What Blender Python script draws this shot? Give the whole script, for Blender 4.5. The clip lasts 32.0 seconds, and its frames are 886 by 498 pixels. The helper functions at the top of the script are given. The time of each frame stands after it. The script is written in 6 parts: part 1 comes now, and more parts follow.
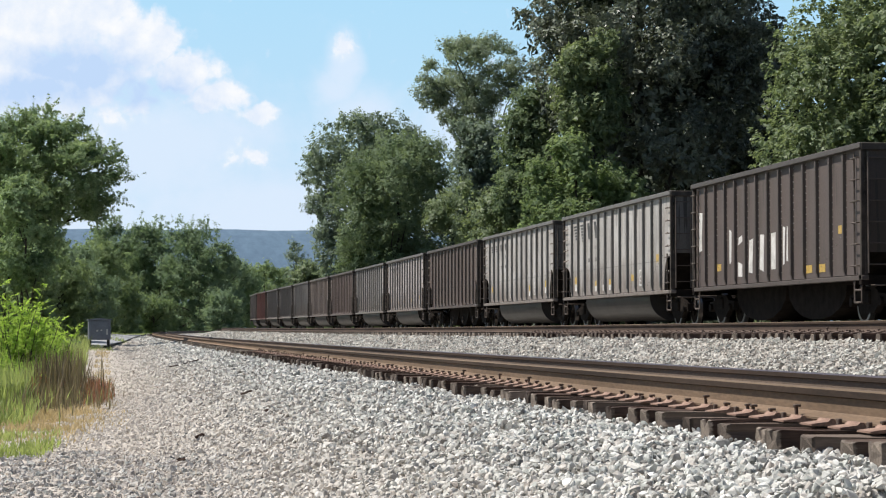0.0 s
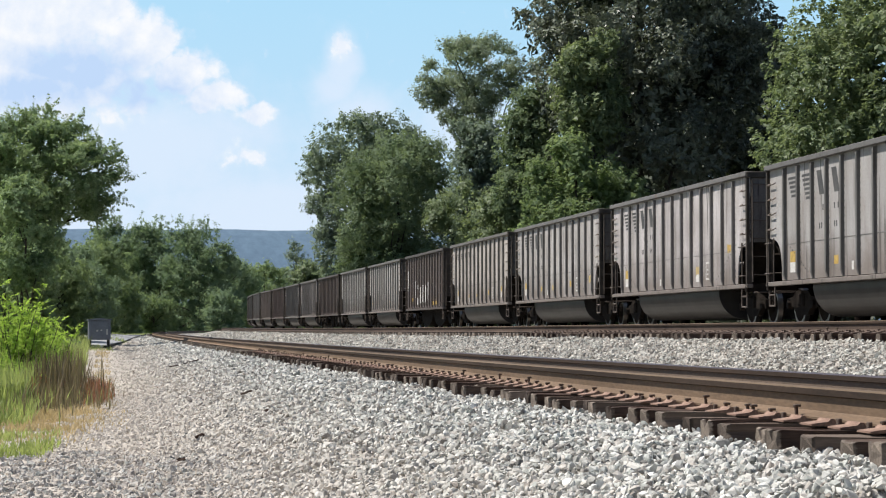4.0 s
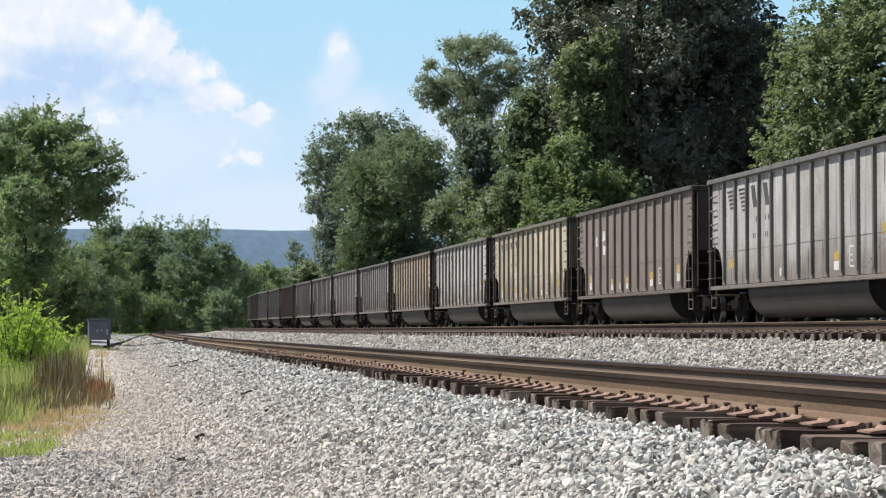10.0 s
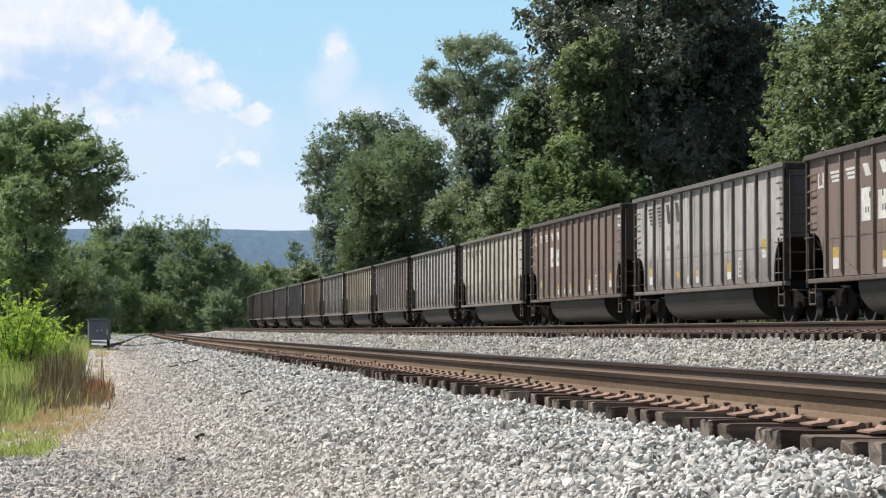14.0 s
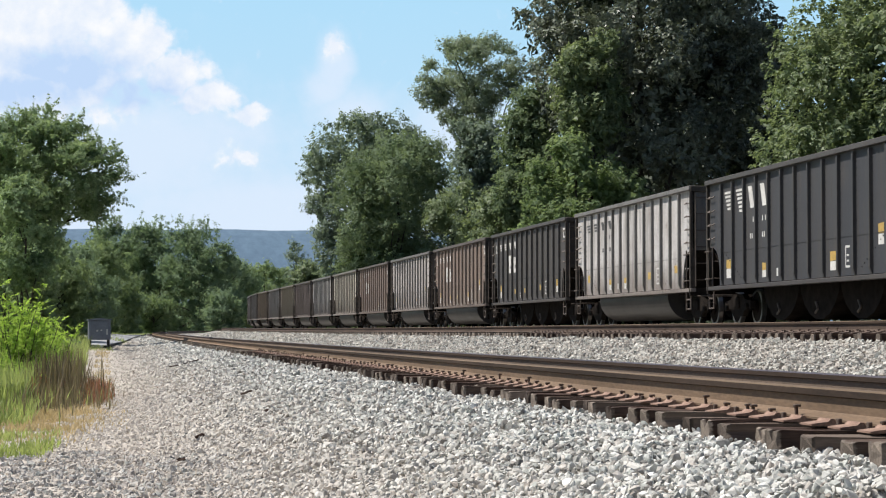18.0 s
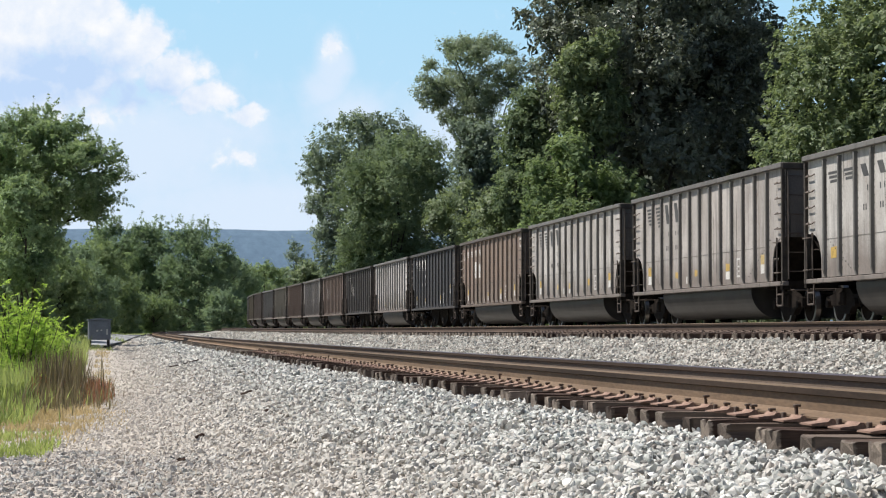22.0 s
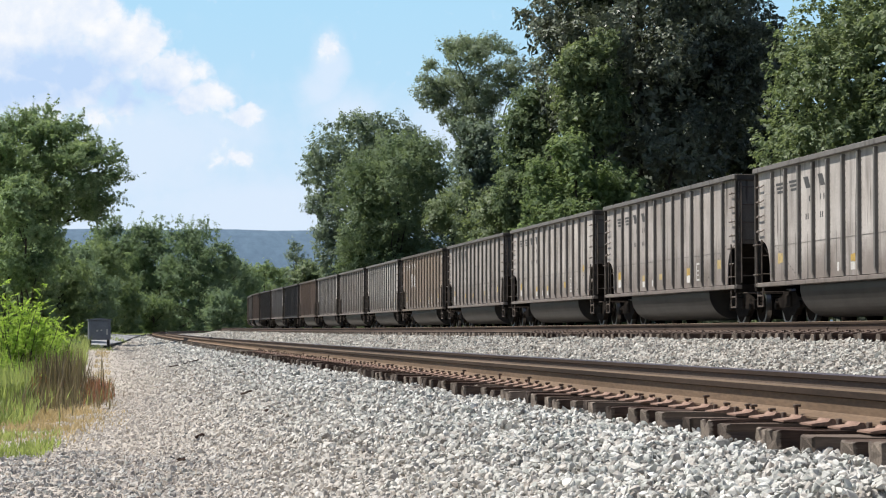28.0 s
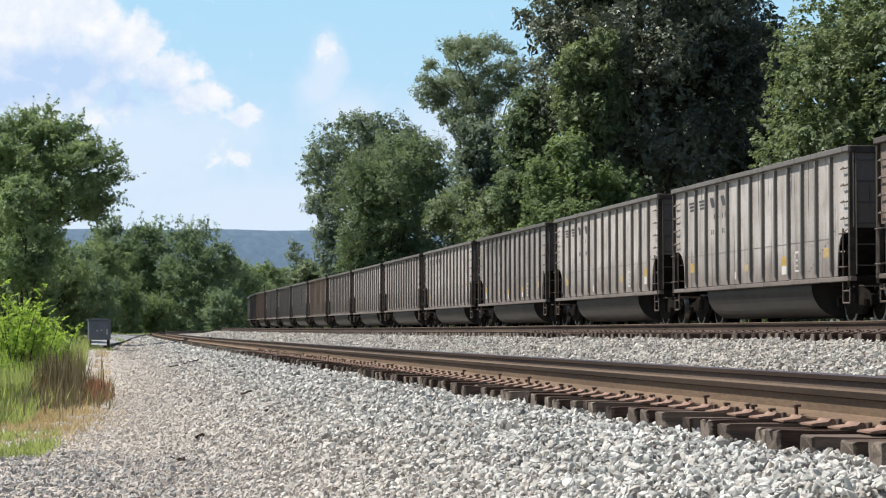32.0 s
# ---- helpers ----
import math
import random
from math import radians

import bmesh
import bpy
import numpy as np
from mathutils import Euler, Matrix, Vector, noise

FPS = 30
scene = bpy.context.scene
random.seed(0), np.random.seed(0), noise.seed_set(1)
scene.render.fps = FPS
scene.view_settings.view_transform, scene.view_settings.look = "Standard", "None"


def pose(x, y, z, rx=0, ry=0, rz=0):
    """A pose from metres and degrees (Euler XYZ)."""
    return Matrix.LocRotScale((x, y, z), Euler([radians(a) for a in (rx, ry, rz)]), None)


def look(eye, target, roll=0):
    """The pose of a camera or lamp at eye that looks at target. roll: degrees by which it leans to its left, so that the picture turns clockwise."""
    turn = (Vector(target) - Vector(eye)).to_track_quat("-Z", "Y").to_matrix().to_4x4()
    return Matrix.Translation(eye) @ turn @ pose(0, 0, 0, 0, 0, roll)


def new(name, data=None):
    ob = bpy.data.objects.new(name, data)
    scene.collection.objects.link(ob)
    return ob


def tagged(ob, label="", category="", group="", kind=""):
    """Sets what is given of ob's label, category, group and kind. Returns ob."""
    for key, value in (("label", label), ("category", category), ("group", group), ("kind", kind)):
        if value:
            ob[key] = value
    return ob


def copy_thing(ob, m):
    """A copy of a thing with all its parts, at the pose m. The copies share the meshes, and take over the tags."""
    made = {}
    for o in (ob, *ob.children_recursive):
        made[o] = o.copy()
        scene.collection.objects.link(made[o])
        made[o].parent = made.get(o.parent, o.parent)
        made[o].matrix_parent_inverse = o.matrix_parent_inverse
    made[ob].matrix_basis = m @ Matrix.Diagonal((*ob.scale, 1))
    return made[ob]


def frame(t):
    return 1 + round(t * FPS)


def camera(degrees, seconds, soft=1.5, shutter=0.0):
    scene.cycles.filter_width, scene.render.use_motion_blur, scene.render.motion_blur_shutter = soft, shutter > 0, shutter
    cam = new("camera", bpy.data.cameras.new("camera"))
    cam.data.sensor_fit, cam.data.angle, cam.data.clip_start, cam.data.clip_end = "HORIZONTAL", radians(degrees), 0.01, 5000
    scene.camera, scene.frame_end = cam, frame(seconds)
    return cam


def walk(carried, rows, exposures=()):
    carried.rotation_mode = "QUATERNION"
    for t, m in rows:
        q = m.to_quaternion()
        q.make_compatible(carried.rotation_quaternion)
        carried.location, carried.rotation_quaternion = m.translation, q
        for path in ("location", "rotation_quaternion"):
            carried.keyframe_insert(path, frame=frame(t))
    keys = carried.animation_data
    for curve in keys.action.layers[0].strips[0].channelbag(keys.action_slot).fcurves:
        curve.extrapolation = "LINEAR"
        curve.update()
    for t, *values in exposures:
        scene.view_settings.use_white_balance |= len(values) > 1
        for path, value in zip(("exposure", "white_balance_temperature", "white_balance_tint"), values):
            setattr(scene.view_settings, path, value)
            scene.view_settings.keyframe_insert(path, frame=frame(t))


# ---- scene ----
# ------------------------------------------------------------------ camera
# x runs across the tracks to the right, y along them, z up.
EYE = (0.0, 0.0, 1.30)
cam = camera(23.45, 32.0, soft=1.15)
YAW, PITCH = 8.78, 2.28
aim = Vector((math.sin(radians(YAW)) * math.cos(radians(PITCH)),
              math.cos(radians(YAW)) * math.cos(radians(PITCH)), math.sin(radians(PITCH))))
view = look(EYE, Vector(EYE) + aim * 10, 0.0)
walk(cam, [(0.0, view), (32.0, view)])

# ------------------------------------------------------------------ light
SUN_DIR = Vector((-0.50, 0.16, 0.85)).normalized()
world = bpy.data.worlds.new("sky")
scene.world = world
world.use_nodes = True
wn, wl = world.node_tree.nodes, world.node_tree.links
sky = wn.new("ShaderNodeTexSky")
sky.sky_type, sky.sun_disc = "NISHITA", False
sky.sun_elevation = math.asin(SUN_DIR.z)
sky.sun_rotation = math.atan2(SUN_DIR.x, SUN_DIR.y)
sky.air_density, sky.dust_density, sky.ozone_density = 1.0, 0.6, 1.6
wn["Background"].inputs["Strength"].default_value = 0.068
wl.new(sky.outputs[0], wn["Background"].inputs["Color"])

sun_data = bpy.data.lights.new("sun", "SUN")
sun_data.energy, sun_data.angle, sun_data.color = 4.9, radians(0.53), (1.0, 0.955, 0.88)
sun = new("sun", sun_data)
sun.matrix_world = look((0, 0, 60), Vector((0, 0, 60)) - SUN_DIR)
scene.view_settings.exposure = 0.28

# ------------------------------------------------------------------ plan
S0, RADIUS = 226.0, 800.0          # where the curve to the right begins, and its radius
NEAR_U, MID_U, FAR_U = 4.95, 13.10, 17.10          # centre lines of the three tracks
NEAR_RAIL, MID_RAIL, FAR_RAIL = 0.98, 1.51, 1.51   # heights of the rail heads
PITCH_CAR, SPEED = 16.2, 14.20     # length of a car over its couplers, train speed in m/s
HEAD_S = 50.0                      # where car 0 stands at the start


def rise(s):
    """The gentle climb of the line."""
    if s <= 0:
        return 0.0
    if s < 240:
        return 0.8e-5 * s * s
    return 0.8e-5 * 240 * 240 + 0.9 * (1 - math.exp(-(s - 240) * 0.00384 / 0.9))


def along(s, u, z=0.0):
    """The point s metres along the line and u metres to its right."""
    if s < S0:
        return Vector((u, s, z + rise(s)))
    a = (s - S0) / RADIUS
    r = RADIUS - u
    return Vector((RADIUS - r * math.cos(a), S0 + r * math.sin(a), z + rise(s)))


def heading(s):
    return 0.0 if s < S0 else -math.degrees((s - S0) / RADIUS)


def station(x, y):
    """The inverse of along(): s and u of a place on the plan."""
    if y < S0:
        return y, x
    a = math.atan2(y - S0, RADIUS - x)
    return S0 + a * RADIUS, RADIUS - math.hypot(y - S0, RADIUS - x)


# ------------------------------------------------------------------ materials
def shader(name, rough=0.8, metal=0.0):
    m = bpy.data.materials.new(name)
    m.use_nodes = True
    b = m.node_tree.nodes["Principled BSDF"]
    b.inputs["Roughness"].default_value = rough
    b.inputs["Metallic"].default_value = metal
    return m, m.node_tree.nodes, m.node_tree.links, b


def rgb(c):
    return (c[0], c[1], c[2], 1.0)


def noise_tex(n, l, vec, scale, detail=4.0, rough=0.55, stretch=None):
    t = n.new("ShaderNodeTexNoise")
    t.inputs["Scale"].default_value = scale
    t.inputs["Detail"].default_value = detail
    t.inputs["Roughness"].default_value = rough
    if stretch:
        mp = n.new("ShaderNodeMapping")
        mp.inputs["Scale"].default_value = stretch
        l.new(vec, mp.inputs["Vector"])
        vec = mp.outputs[0]
    l.new(vec, t.inputs["Vector"])
    return t.outputs["Fac"]


def ramp(n, l, fac, stops):
    r = n.new("ShaderNodeValToRGB")
    e = r.color_ramp.elements
    while len(e) < len(stops):
        e.new(0.5)
    for i, (p, c) in enumerate(stops):
        e[i].position, e[i].color = p, rgb(c)
    l.new(fac, r.inputs[0])
    return r.outputs[0]


def mix(n, l, fac, a, b, kind="MIX"):
    x = n.new("ShaderNodeMix")
    x.data_type, x.blend_type = "RGBA", kind
    for socket, v in ((x.inputs[0], fac), (x.inputs[6], a), (x.inputs[7], b)):
        if isinstance(v, (int, float)):
            socket.default_value = v
        elif isinstance(v, tuple):
            socket.default_value = rgb(v)
        else:
            l.new(v, socket)
    return x.outputs[2]


def bump(n, l, b, height, strength, distance):
    k = n.new("ShaderNodeBump")
    k.inputs["Strength"].default_value, k.inputs["Distance"].default_value = strength, distance
    l.new(height, k.inputs["Height"])
    l.new(k.outputs[0], b.inputs["Normal"])


def math_node(n, l, op, a, b=None):
    k = n.new("ShaderNodeMath")
    k.operation = op
    for socket, v in ((k.inputs[0], a), (k.inputs[1], b)):
        if v is None:
            continue
        if isinstance(v, (int, float)):
            socket.default_value = v
        else:
            l.new(v, socket)
    return k.outputs[0]


def plain(name, a, b, scale=6.0, rough=0.8, metal=0.0, relief=0.2, stretch=None, fine=60.0, gloss=0.5):
    """A surface of two tones with coarse stains, fine grain and a little relief."""
    m, n, l, p = shader(name, rough, metal)
    p.inputs["Specular IOR Level"].default_value = gloss
    co = n.new("ShaderNodeTexCoord").outputs["Object"]
    big = noise_tex(n, l, co, scale, 5.0, 0.6, stretch)
    small = noise_tex(n, l, co, fine, 2.0, 0.5, stretch)
    c = mix(n, l, ramp(n, l, big, [(0.32, (0, 0, 0)), (0.68, (1, 1, 1))]), a, b)
    c = mix(n, l, 0.35, c, ramp(n, l, small, [(0.3, (0.25, 0.25, 0.25)), (0.7, (0.75, 0.75, 0.75))]), "OVERLAY")
    l.new(c, p.inputs["Base Color"])
    if relief:
        bump(n, l, p, small, relief, 0.01)
    return m


def paint_material():
    """Weathered car paint: the object's own colour with grime, rust runs and bare patches."""
    m, n, l, p = shader("weathered_paint", 0.62)
    info = n.new("ShaderNodeObjectInfo")
    tc = n.new("ShaderNodeTexCoord").outputs["Object"]
    shift = n.new("ShaderNodeVectorMath")
    shift.operation = "ADD"
    spread = n.new("ShaderNodeCombineXYZ")
    l.new(math_node(n, l, "MULTIPLY", info.outputs["Random"], 173.0), spread.inputs[0])
    l.new(math_node(n, l, "MULTIPLY", info.outputs["Random"], 311.0), spread.inputs[1])
    l.new(tc, shift.inputs[0])
    l.new(spread.outputs[0], shift.inputs[1])
    co = shift.outputs[0]
    runs = noise_tex(n, l, co, 1.0, 4.0, 0.55, (3.2, 3.2, 0.42))
    blot = noise_tex(n, l, co, 0.9, 6.0, 0.6)
    grain = noise_tex(n, l, co, 26.0, 3.0, 0.6)
    bays = n.new("ShaderNodeTexWhiteNoise")
    bays.noise_dimensions = "1D"
    split = n.new("ShaderNodeSeparateXYZ")
    l.new(tc, split.inputs[0])
    l.new(math_node(n, l, "ADD", math_node(n, l, "FLOOR", split.outputs[1]), math_node(n, l, "MULTIPLY", info.outputs["Random"], 57.0)), bays.inputs["W"])
    base = mix(n, l, ramp(n, l, bays.outputs["Value"], [(0.0, (0.26, 0.26, 0.26)), (0.6, (0.0, 0.0, 0.0))]), info.outputs["Color"], (0.10, 0.088, 0.078))
    c = mix(n, l, ramp(n, l, blot, [(0.40, (0.0, 0.0, 0.0)), (0.78, (0.62, 0.62, 0.62))]), base, (0.250, 0.208, 0.180), "DARKEN")
    # coal dust and mud thrown up over the lower third, with a ragged edge
    zz = n.new("ShaderNodeSeparateXYZ")
    l.new(tc, zz.inputs[0])
    splash = math_node(n, l, "SUBTRACT", math_node(n, l, "ADD", 1.35, math_node(n, l, "MULTIPLY", blot, 1.5)), zz.outputs[2])
    c = mix(n, l, ramp(n, l, splash, [(0.0, (0, 0, 0)), (1.0, (0.85, 0.85, 0.85))]), c, (0.200, 0.166, 0.146), "DARKEN")
    tears = noise_tex(n, l, co, 1.0, 3.0, 0.5, (9.0, 9.0, 0.42))
    c = mix(n, l, ramp(n, l, tears, [(0.64, (0, 0, 0)), (0.675, (0.85, 0.85, 0.85))]), c, (0.052, 0.044, 0.038))
    dark = ramp(n, l, runs, [(0.52, (0, 0, 0)), (0.72, (0.55, 0.55, 0.55))])
    c = mix(n, l, dark, c, (0.075, 0.062, 0.052))
    rust = ramp(n, l, noise_tex(n, l, co, 2.3, 6.0, 0.7, (1.0, 1.0, 0.6)), [(0.63, (0, 0, 0)), (0.75, (0.55, 0.55, 0.55))])
    c = mix(n, l, rust, c, (0.17, 0.085, 0.045), "DARKEN")
    # dust held along the seams between the bays
    film_fac = noise_tex(n, l, co, 1.0, 4.0, 0.7, (2.2, 2.2, 0.5))
    c = mix(n, l, ramp(n, l, film_fac, [(0.45, (0, 0, 0)), (0.74, (0.32, 0.32, 0.32))]), c, (0.160, 0.126, 0.106), "DARKEN")
    c = mix(n, l, 0.35, c, ramp(n, l, grain, [(0.3, (0.3, 0.3, 0.3)), (0.7, (0.7, 0.7, 0.7))]), "OVERLAY")
    l.new(c, p.inputs["Base Color"])
    bump(n, l, p, math_node(n, l, "ADD", grain, math_node(n, l, "MULTIPLY", blot, 3.0)), 0.2, 0.012)
    return m


def stone_material(name, tones, voronoi_scale, own=False):
    """Crushed stone: single pieces take their tone island by island; a sheet takes it cell by cell."""
    m, n, l, p = shader(name, 0.9)
    co = n.new("ShaderNodeTexCoord").outputs["Object"]
    patch = noise_tex(n, l, co, 0.45, 5.0, 0.6)
    grain = noise_tex(n, l, co, 90.0, 3.0, 0.6)
    if own == "each":
        key = n.new("ShaderNodeObjectInfo").outputs["Random"]
    elif own:
        key = n.new("ShaderNodeNewGeometry").outputs["Random Per Island"]
    else:
        v = n.new("ShaderNodeTexVoronoi")
        v.inputs["Scale"].default_value = voronoi_scale
        l.new(co, v.inputs["Vector"])
        sep = n.new("ShaderNodeSeparateColor")
        l.new(v.outputs["Color"], sep.inputs[0])
        key = sep.outputs[0]
        bump(n, l, p, math_node(n, l, "MULTIPLY", v.outputs["Distance"], -1.0), 1.0, 0.9 / voronoi_scale)
        clump = n.new("ShaderNodeTexVoronoi")
        clump.inputs["Scale"].default_value = voronoi_scale * 0.4
        l.new(co, clump.inputs["Vector"])
        sep3 = n.new("ShaderNodeSeparateColor")
        l.new(clump.outputs["Color"], sep3.inputs[0])
        key = math_node(n, l, "ADD", math_node(n, l, "MULTIPLY", key, 0.55), math_node(n, l, "MULTIPLY", sep3.outputs[0], 0.45))
    c = ramp(n, l, key, [(0.0, tones[0]), (0.34, tones[1]), (0.80, tones[2]), (1.0, tones[3])])
    hue = math_node(n, l, "FRACT", math_node(n, l, "MULTIPLY", key, 13.7))
    c = mix(n, l, ramp(n, l, hue, [(0.55, (0, 0, 0)), (1.0, (0.42, 0.42, 0.42))]), c, (0.47, 0.385, 0.325))
    c = mix(n, l, ramp(n, l, hue, [(0.0, (0.6, 0.6, 0.6)), (0.38, (0, 0, 0))]), c, (0.36, 0.40, 0.375))
    mottle = noise_tex(n, l, co, 38.0, 4.0, 0.65)
    c = mix(n, l, 0.6, c, ramp(n, l, mottle, [(0.30, (0.26, 0.26, 0.26)), (0.68, (0.64, 0.64, 0.64))]), "OVERLAY")
    c = mix(n, l, ramp(n, l, patch, [(0.35, (0, 0, 0)), (0.7, (0.30, 0.30, 0.30))]), c, (0.37, 0.315, 0.26))
    # trodden dust along the foot of the shoulder
    dust = 0.0 if own in ("each", "road") else 1.0
    sep2 = n.new("ShaderNodeSeparateXYZ")
    l.new(co, sep2.inputs[0])
    foot = math_node(n, l, "MULTIPLY", math_node(n, l, "ADD", sep2.outputs[0], math_node(n, l, "MULTIPLY", patch, 2.0)), 0.27)
    c = mix(n, l, ramp(n, l, foot, [(0.36, (0.74 * dust,) * 3), (0.64, (0.46 * dust,) * 3), (1.0, (0.0, 0.0, 0.0))]), c, (0.570, 0.506, 0.444))
    c = mix(n, l, 0.3, c, ramp(n, l, grain, [(0.3, (0.3, 0.3, 0.3)), (0.7, (0.7, 0.7, 0.7))]), "OVERLAY")
    l.new(c, p.inputs["Base Color"])
    return m


def tie_material():
    """Creosoted wood: each tie weathered to its own tone, with split, bleached end grain."""
    m, n, l, p = shader("tie_wood", 0.9)
    p.inputs["Specular IOR Level"].default_value = 0.2
    own = n.new("ShaderNodeObjectInfo").outputs["Random"]
    co = n.new("ShaderNodeTexCoord").outputs["Object"]
    grain = noise_tex(n, l, co, 9.0, 4.0, 0.65, (0.35, 6, 6))
    blot = noise_tex(n, l, co, 2.2, 4.0, 0.6)
    c = mix(n, l, ramp(n, l, blot, [(0.35, (0, 0, 0)), (0.7, (1, 1, 1))]), (0.026, 0.017, 0.013), (0.098, 0.060, 0.046))
    c = mix(n, l, ramp(n, l, own, [(0.45, (0, 0, 0)), (1.0, (0.75, 0.75, 0.75))]), c, (0.21, 0.165, 0.135))
    sep = n.new("ShaderNodeSeparateXYZ")
    l.new(co, sep.inputs[0])
    end = math_node(n, l, "ADD", math_node(n, l, "ABSOLUTE", sep.outputs[0]), math_node(n, l, "MULTIPLY", grain, 0.06))
    pale = mix(n, l, ramp(n, l, math_node(n, l, "FRACT", math_node(n, l, "MULTIPLY", own, 7.3)), [(0.0, (0, 0, 0)), (1.0, (1, 1, 1))]), (0.045, 0.034, 0.028), (0.250, 0.208, 0.172))
    c = mix(n, l, ramp(n, l, math_node(n, l, "SUBTRACT", end, 0.8), [(0.510, (0, 0, 0)), (0.522, (0.9, 0.9, 0.9))]), c, pale)
    c = mix(n, l, 0.5, c, ramp(n, l, grain, [(0.3, (0.15, 0.15, 0.15)), (0.7, (0.75, 0.75, 0.75))]), "OVERLAY")
    l.new(c, p.inputs["Base Color"])
    bump(n, l, p, grain, 0.5, 0.008)
    return m


def leaf_material(name, dark, mid, light, through_light=0.35, rough=0.55, gloss=0.10, clump=0.5, vary=0.35):
    """Foliage: each leaf has its own tone, lit also from behind."""
    m = bpy.data.materials.new(name)
    m.use_nodes = True
    n, l = m.node_tree.nodes, m.node_tree.links
    p = n["Principled BSDF"]
    p.inputs["Roughness"].default_value = rough
    p.inputs["Specular IOR Level"].default_value = gloss
    own = n.new("ShaderNodeNewGeometry").outputs["Random Per Island"]
    co = n.new("ShaderNodeTexCoord").outputs["Object"]
    area = noise_tex(n, l, co, 0.35, 3.0, 0.5)
    low = tuple(m + (d - m) * vary for m, d in zip(mid, dark))
    high = tuple(m + (t - m) * vary for m, t in zip(mid, light))
    c = ramp(n, l, own, [(0.0, low), (0.55, mid), (1.0, high)])
    # patches of the pale tone; strong ones paint in sunlit clumps
    c = mix(n, l, ramp(n, l, area, [(0.4, (0, 0, 0)), (0.62, (clump, clump, clump))]), c, light)
    l.new(c, p.inputs["Base Color"])
    t = n.new("ShaderNodeBsdfTranslucent")
    l.new(mix(n, l, 0.5, c, (light[0] * 1.2, light[1] * 1.25, light[2] * 0.6)), t.inputs["Color"])
    s = n.new("ShaderNodeMixShader")
    s.inputs[0].default_value = through_light
    l.new(p.outputs[0], s.inputs[1])
    l.new(t.outputs[0], s.inputs[2])
    l.new(s.outputs[0], n["Material Output"].inputs["Surface"])
    return m


PAINT = paint_material()
GRIMY_STEEL = plain("grimy_steel", (0.038, 0.033, 0.029), (0.096, 0.080, 0.068), 3.0, 0.75, 0.0, gloss=0.25)
TUB_STEEL = plain("tub_steel", (0.016, 0.015, 0.015), (0.052, 0.047, 0.044), 1.2, 0.42, 0.0, 0.1, gloss=0.45)
DARK_STEEL = plain("black_steel", (0.010, 0.008, 0.007), (0.026, 0.021, 0.018), 4.0, 0.85, gloss=0.06)
WHEEL_STEEL = plain("wheel_steel", (0.010, 0.008, 0.007), (0.022, 0.017, 0.014), 5.0, 0.85, 0.0, gloss=0.05)
TREAD_STEEL = plain("wheel_tread", (0.26, 0.25, 0.24), (0.40, 0.39, 0.38), 5.0, 0.32, 0.9)
RUNG_STEEL = plain("rung_steel", (0.075, 0.058, 0.048), (0.170, 0.136, 0.114), 5.0, 0.6, 0.2)
RAIL_SIDE = plain("rail_rust", (0.145, 0.094, 0.058), (0.220, 0.148, 0.096), 1.5, 0.75, 0.2, 0.15, (1, 0.2, 1))
RAIL_DULL = plain("rail_dull_rust", (0.105, 0.074, 0.054), (0.175, 0.126, 0.092), 1.5, 0.75, 0.1, 0.15, (1, 0.2, 1))
RAIL_DARK = plain("rail_dark_rust", (0.062, 0.044, 0.036), (0.112, 0.080, 0.064), 1.5, 0.8, 0.0, 0.15, (1, 0.2, 1), gloss=0.15)
PLATE_DARK = plain("plate_dark_rust", (0.070, 0.046, 0.036), (0.130, 0.088, 0.068), 6.0, 0.85)
RAIL_HEAD = plain("rail_head_side", (0.038, 0.027, 0.021), (0.072, 0.050, 0.038), 1.5, 0.75, 0.0, 0.1, (1, 0.2, 1), gloss=0.15)
RAIL_TOP = plain("rail_head_polish", (0.120, 0.084, 0.056), (0.180, 0.130, 0.090), 1.0, 0.7, 0.0, 0.0, (6, 0.1, 1), gloss=0.15)
# purple tone paints the sky's reflection onto the worn rail top
RAIL_SKY_TINT = plain("rail_sky_tint", (0.060, 0.048, 0.056), (0.105, 0.086, 0.098), 1.0, 0.5, 0.3, 0.0, (6, 0.1, 1))
PLATE_RUST = plain("plate_rust", (0.200, 0.120, 0.088), (0.340, 0.222, 0.168), 6.0, 0.85)
SPIKE_RUST = plain("spike_rust", (0.06, 0.040, 0.032), (0.11, 0.075, 0.055), 8.0, 0.8)
TIE_WOOD = tie_material()
COAL = plain("coal", (0.010, 0.010, 0.011), (0.030, 0.030, 0.032), 8.0, 0.7)
WHITE_MARK = plain("white_stencil", (0.52, 0.50, 0.47), (0.74, 0.72, 0.69), 5.0, 0.7, 0.0, 0.0)
DARK_MARK = plain("dark_stencil", (0.045, 0.045, 0.048), (0.095, 0.092, 0.09), 5.0, 0.7, 0.0, 0.0)
YELLOW_MARK = plain("yellow_reflector", (0.42, 0.27, 0.06), (0.58, 0.39, 0.11), 8.0, 0.5, 0.0, 0.0)
FADED_MARK = plain("faded_reflector", (0.42, 0.30, 0.12), (0.55, 0.42, 0.20), 8.0, 0.6, 0.0, 0.0)
BARK = plain("bark", (0.030, 0.025, 0.021), (0.085, 0.070, 0.057), 2.0, 0.95, 0.0, 0.8, (4, 4, 0.6), 14.0)
CASE_PAINT = plain("case_paint", (0.150, 0.165, 0.205), (0.205, 0.225, 0.265), 3.0, 0.5, 0.1)
RUBBER = plain("black_hose", (0.014, 0.013, 0.013), (0.026, 0.024, 0.023), 5.0, 0.7, gloss=0.1)
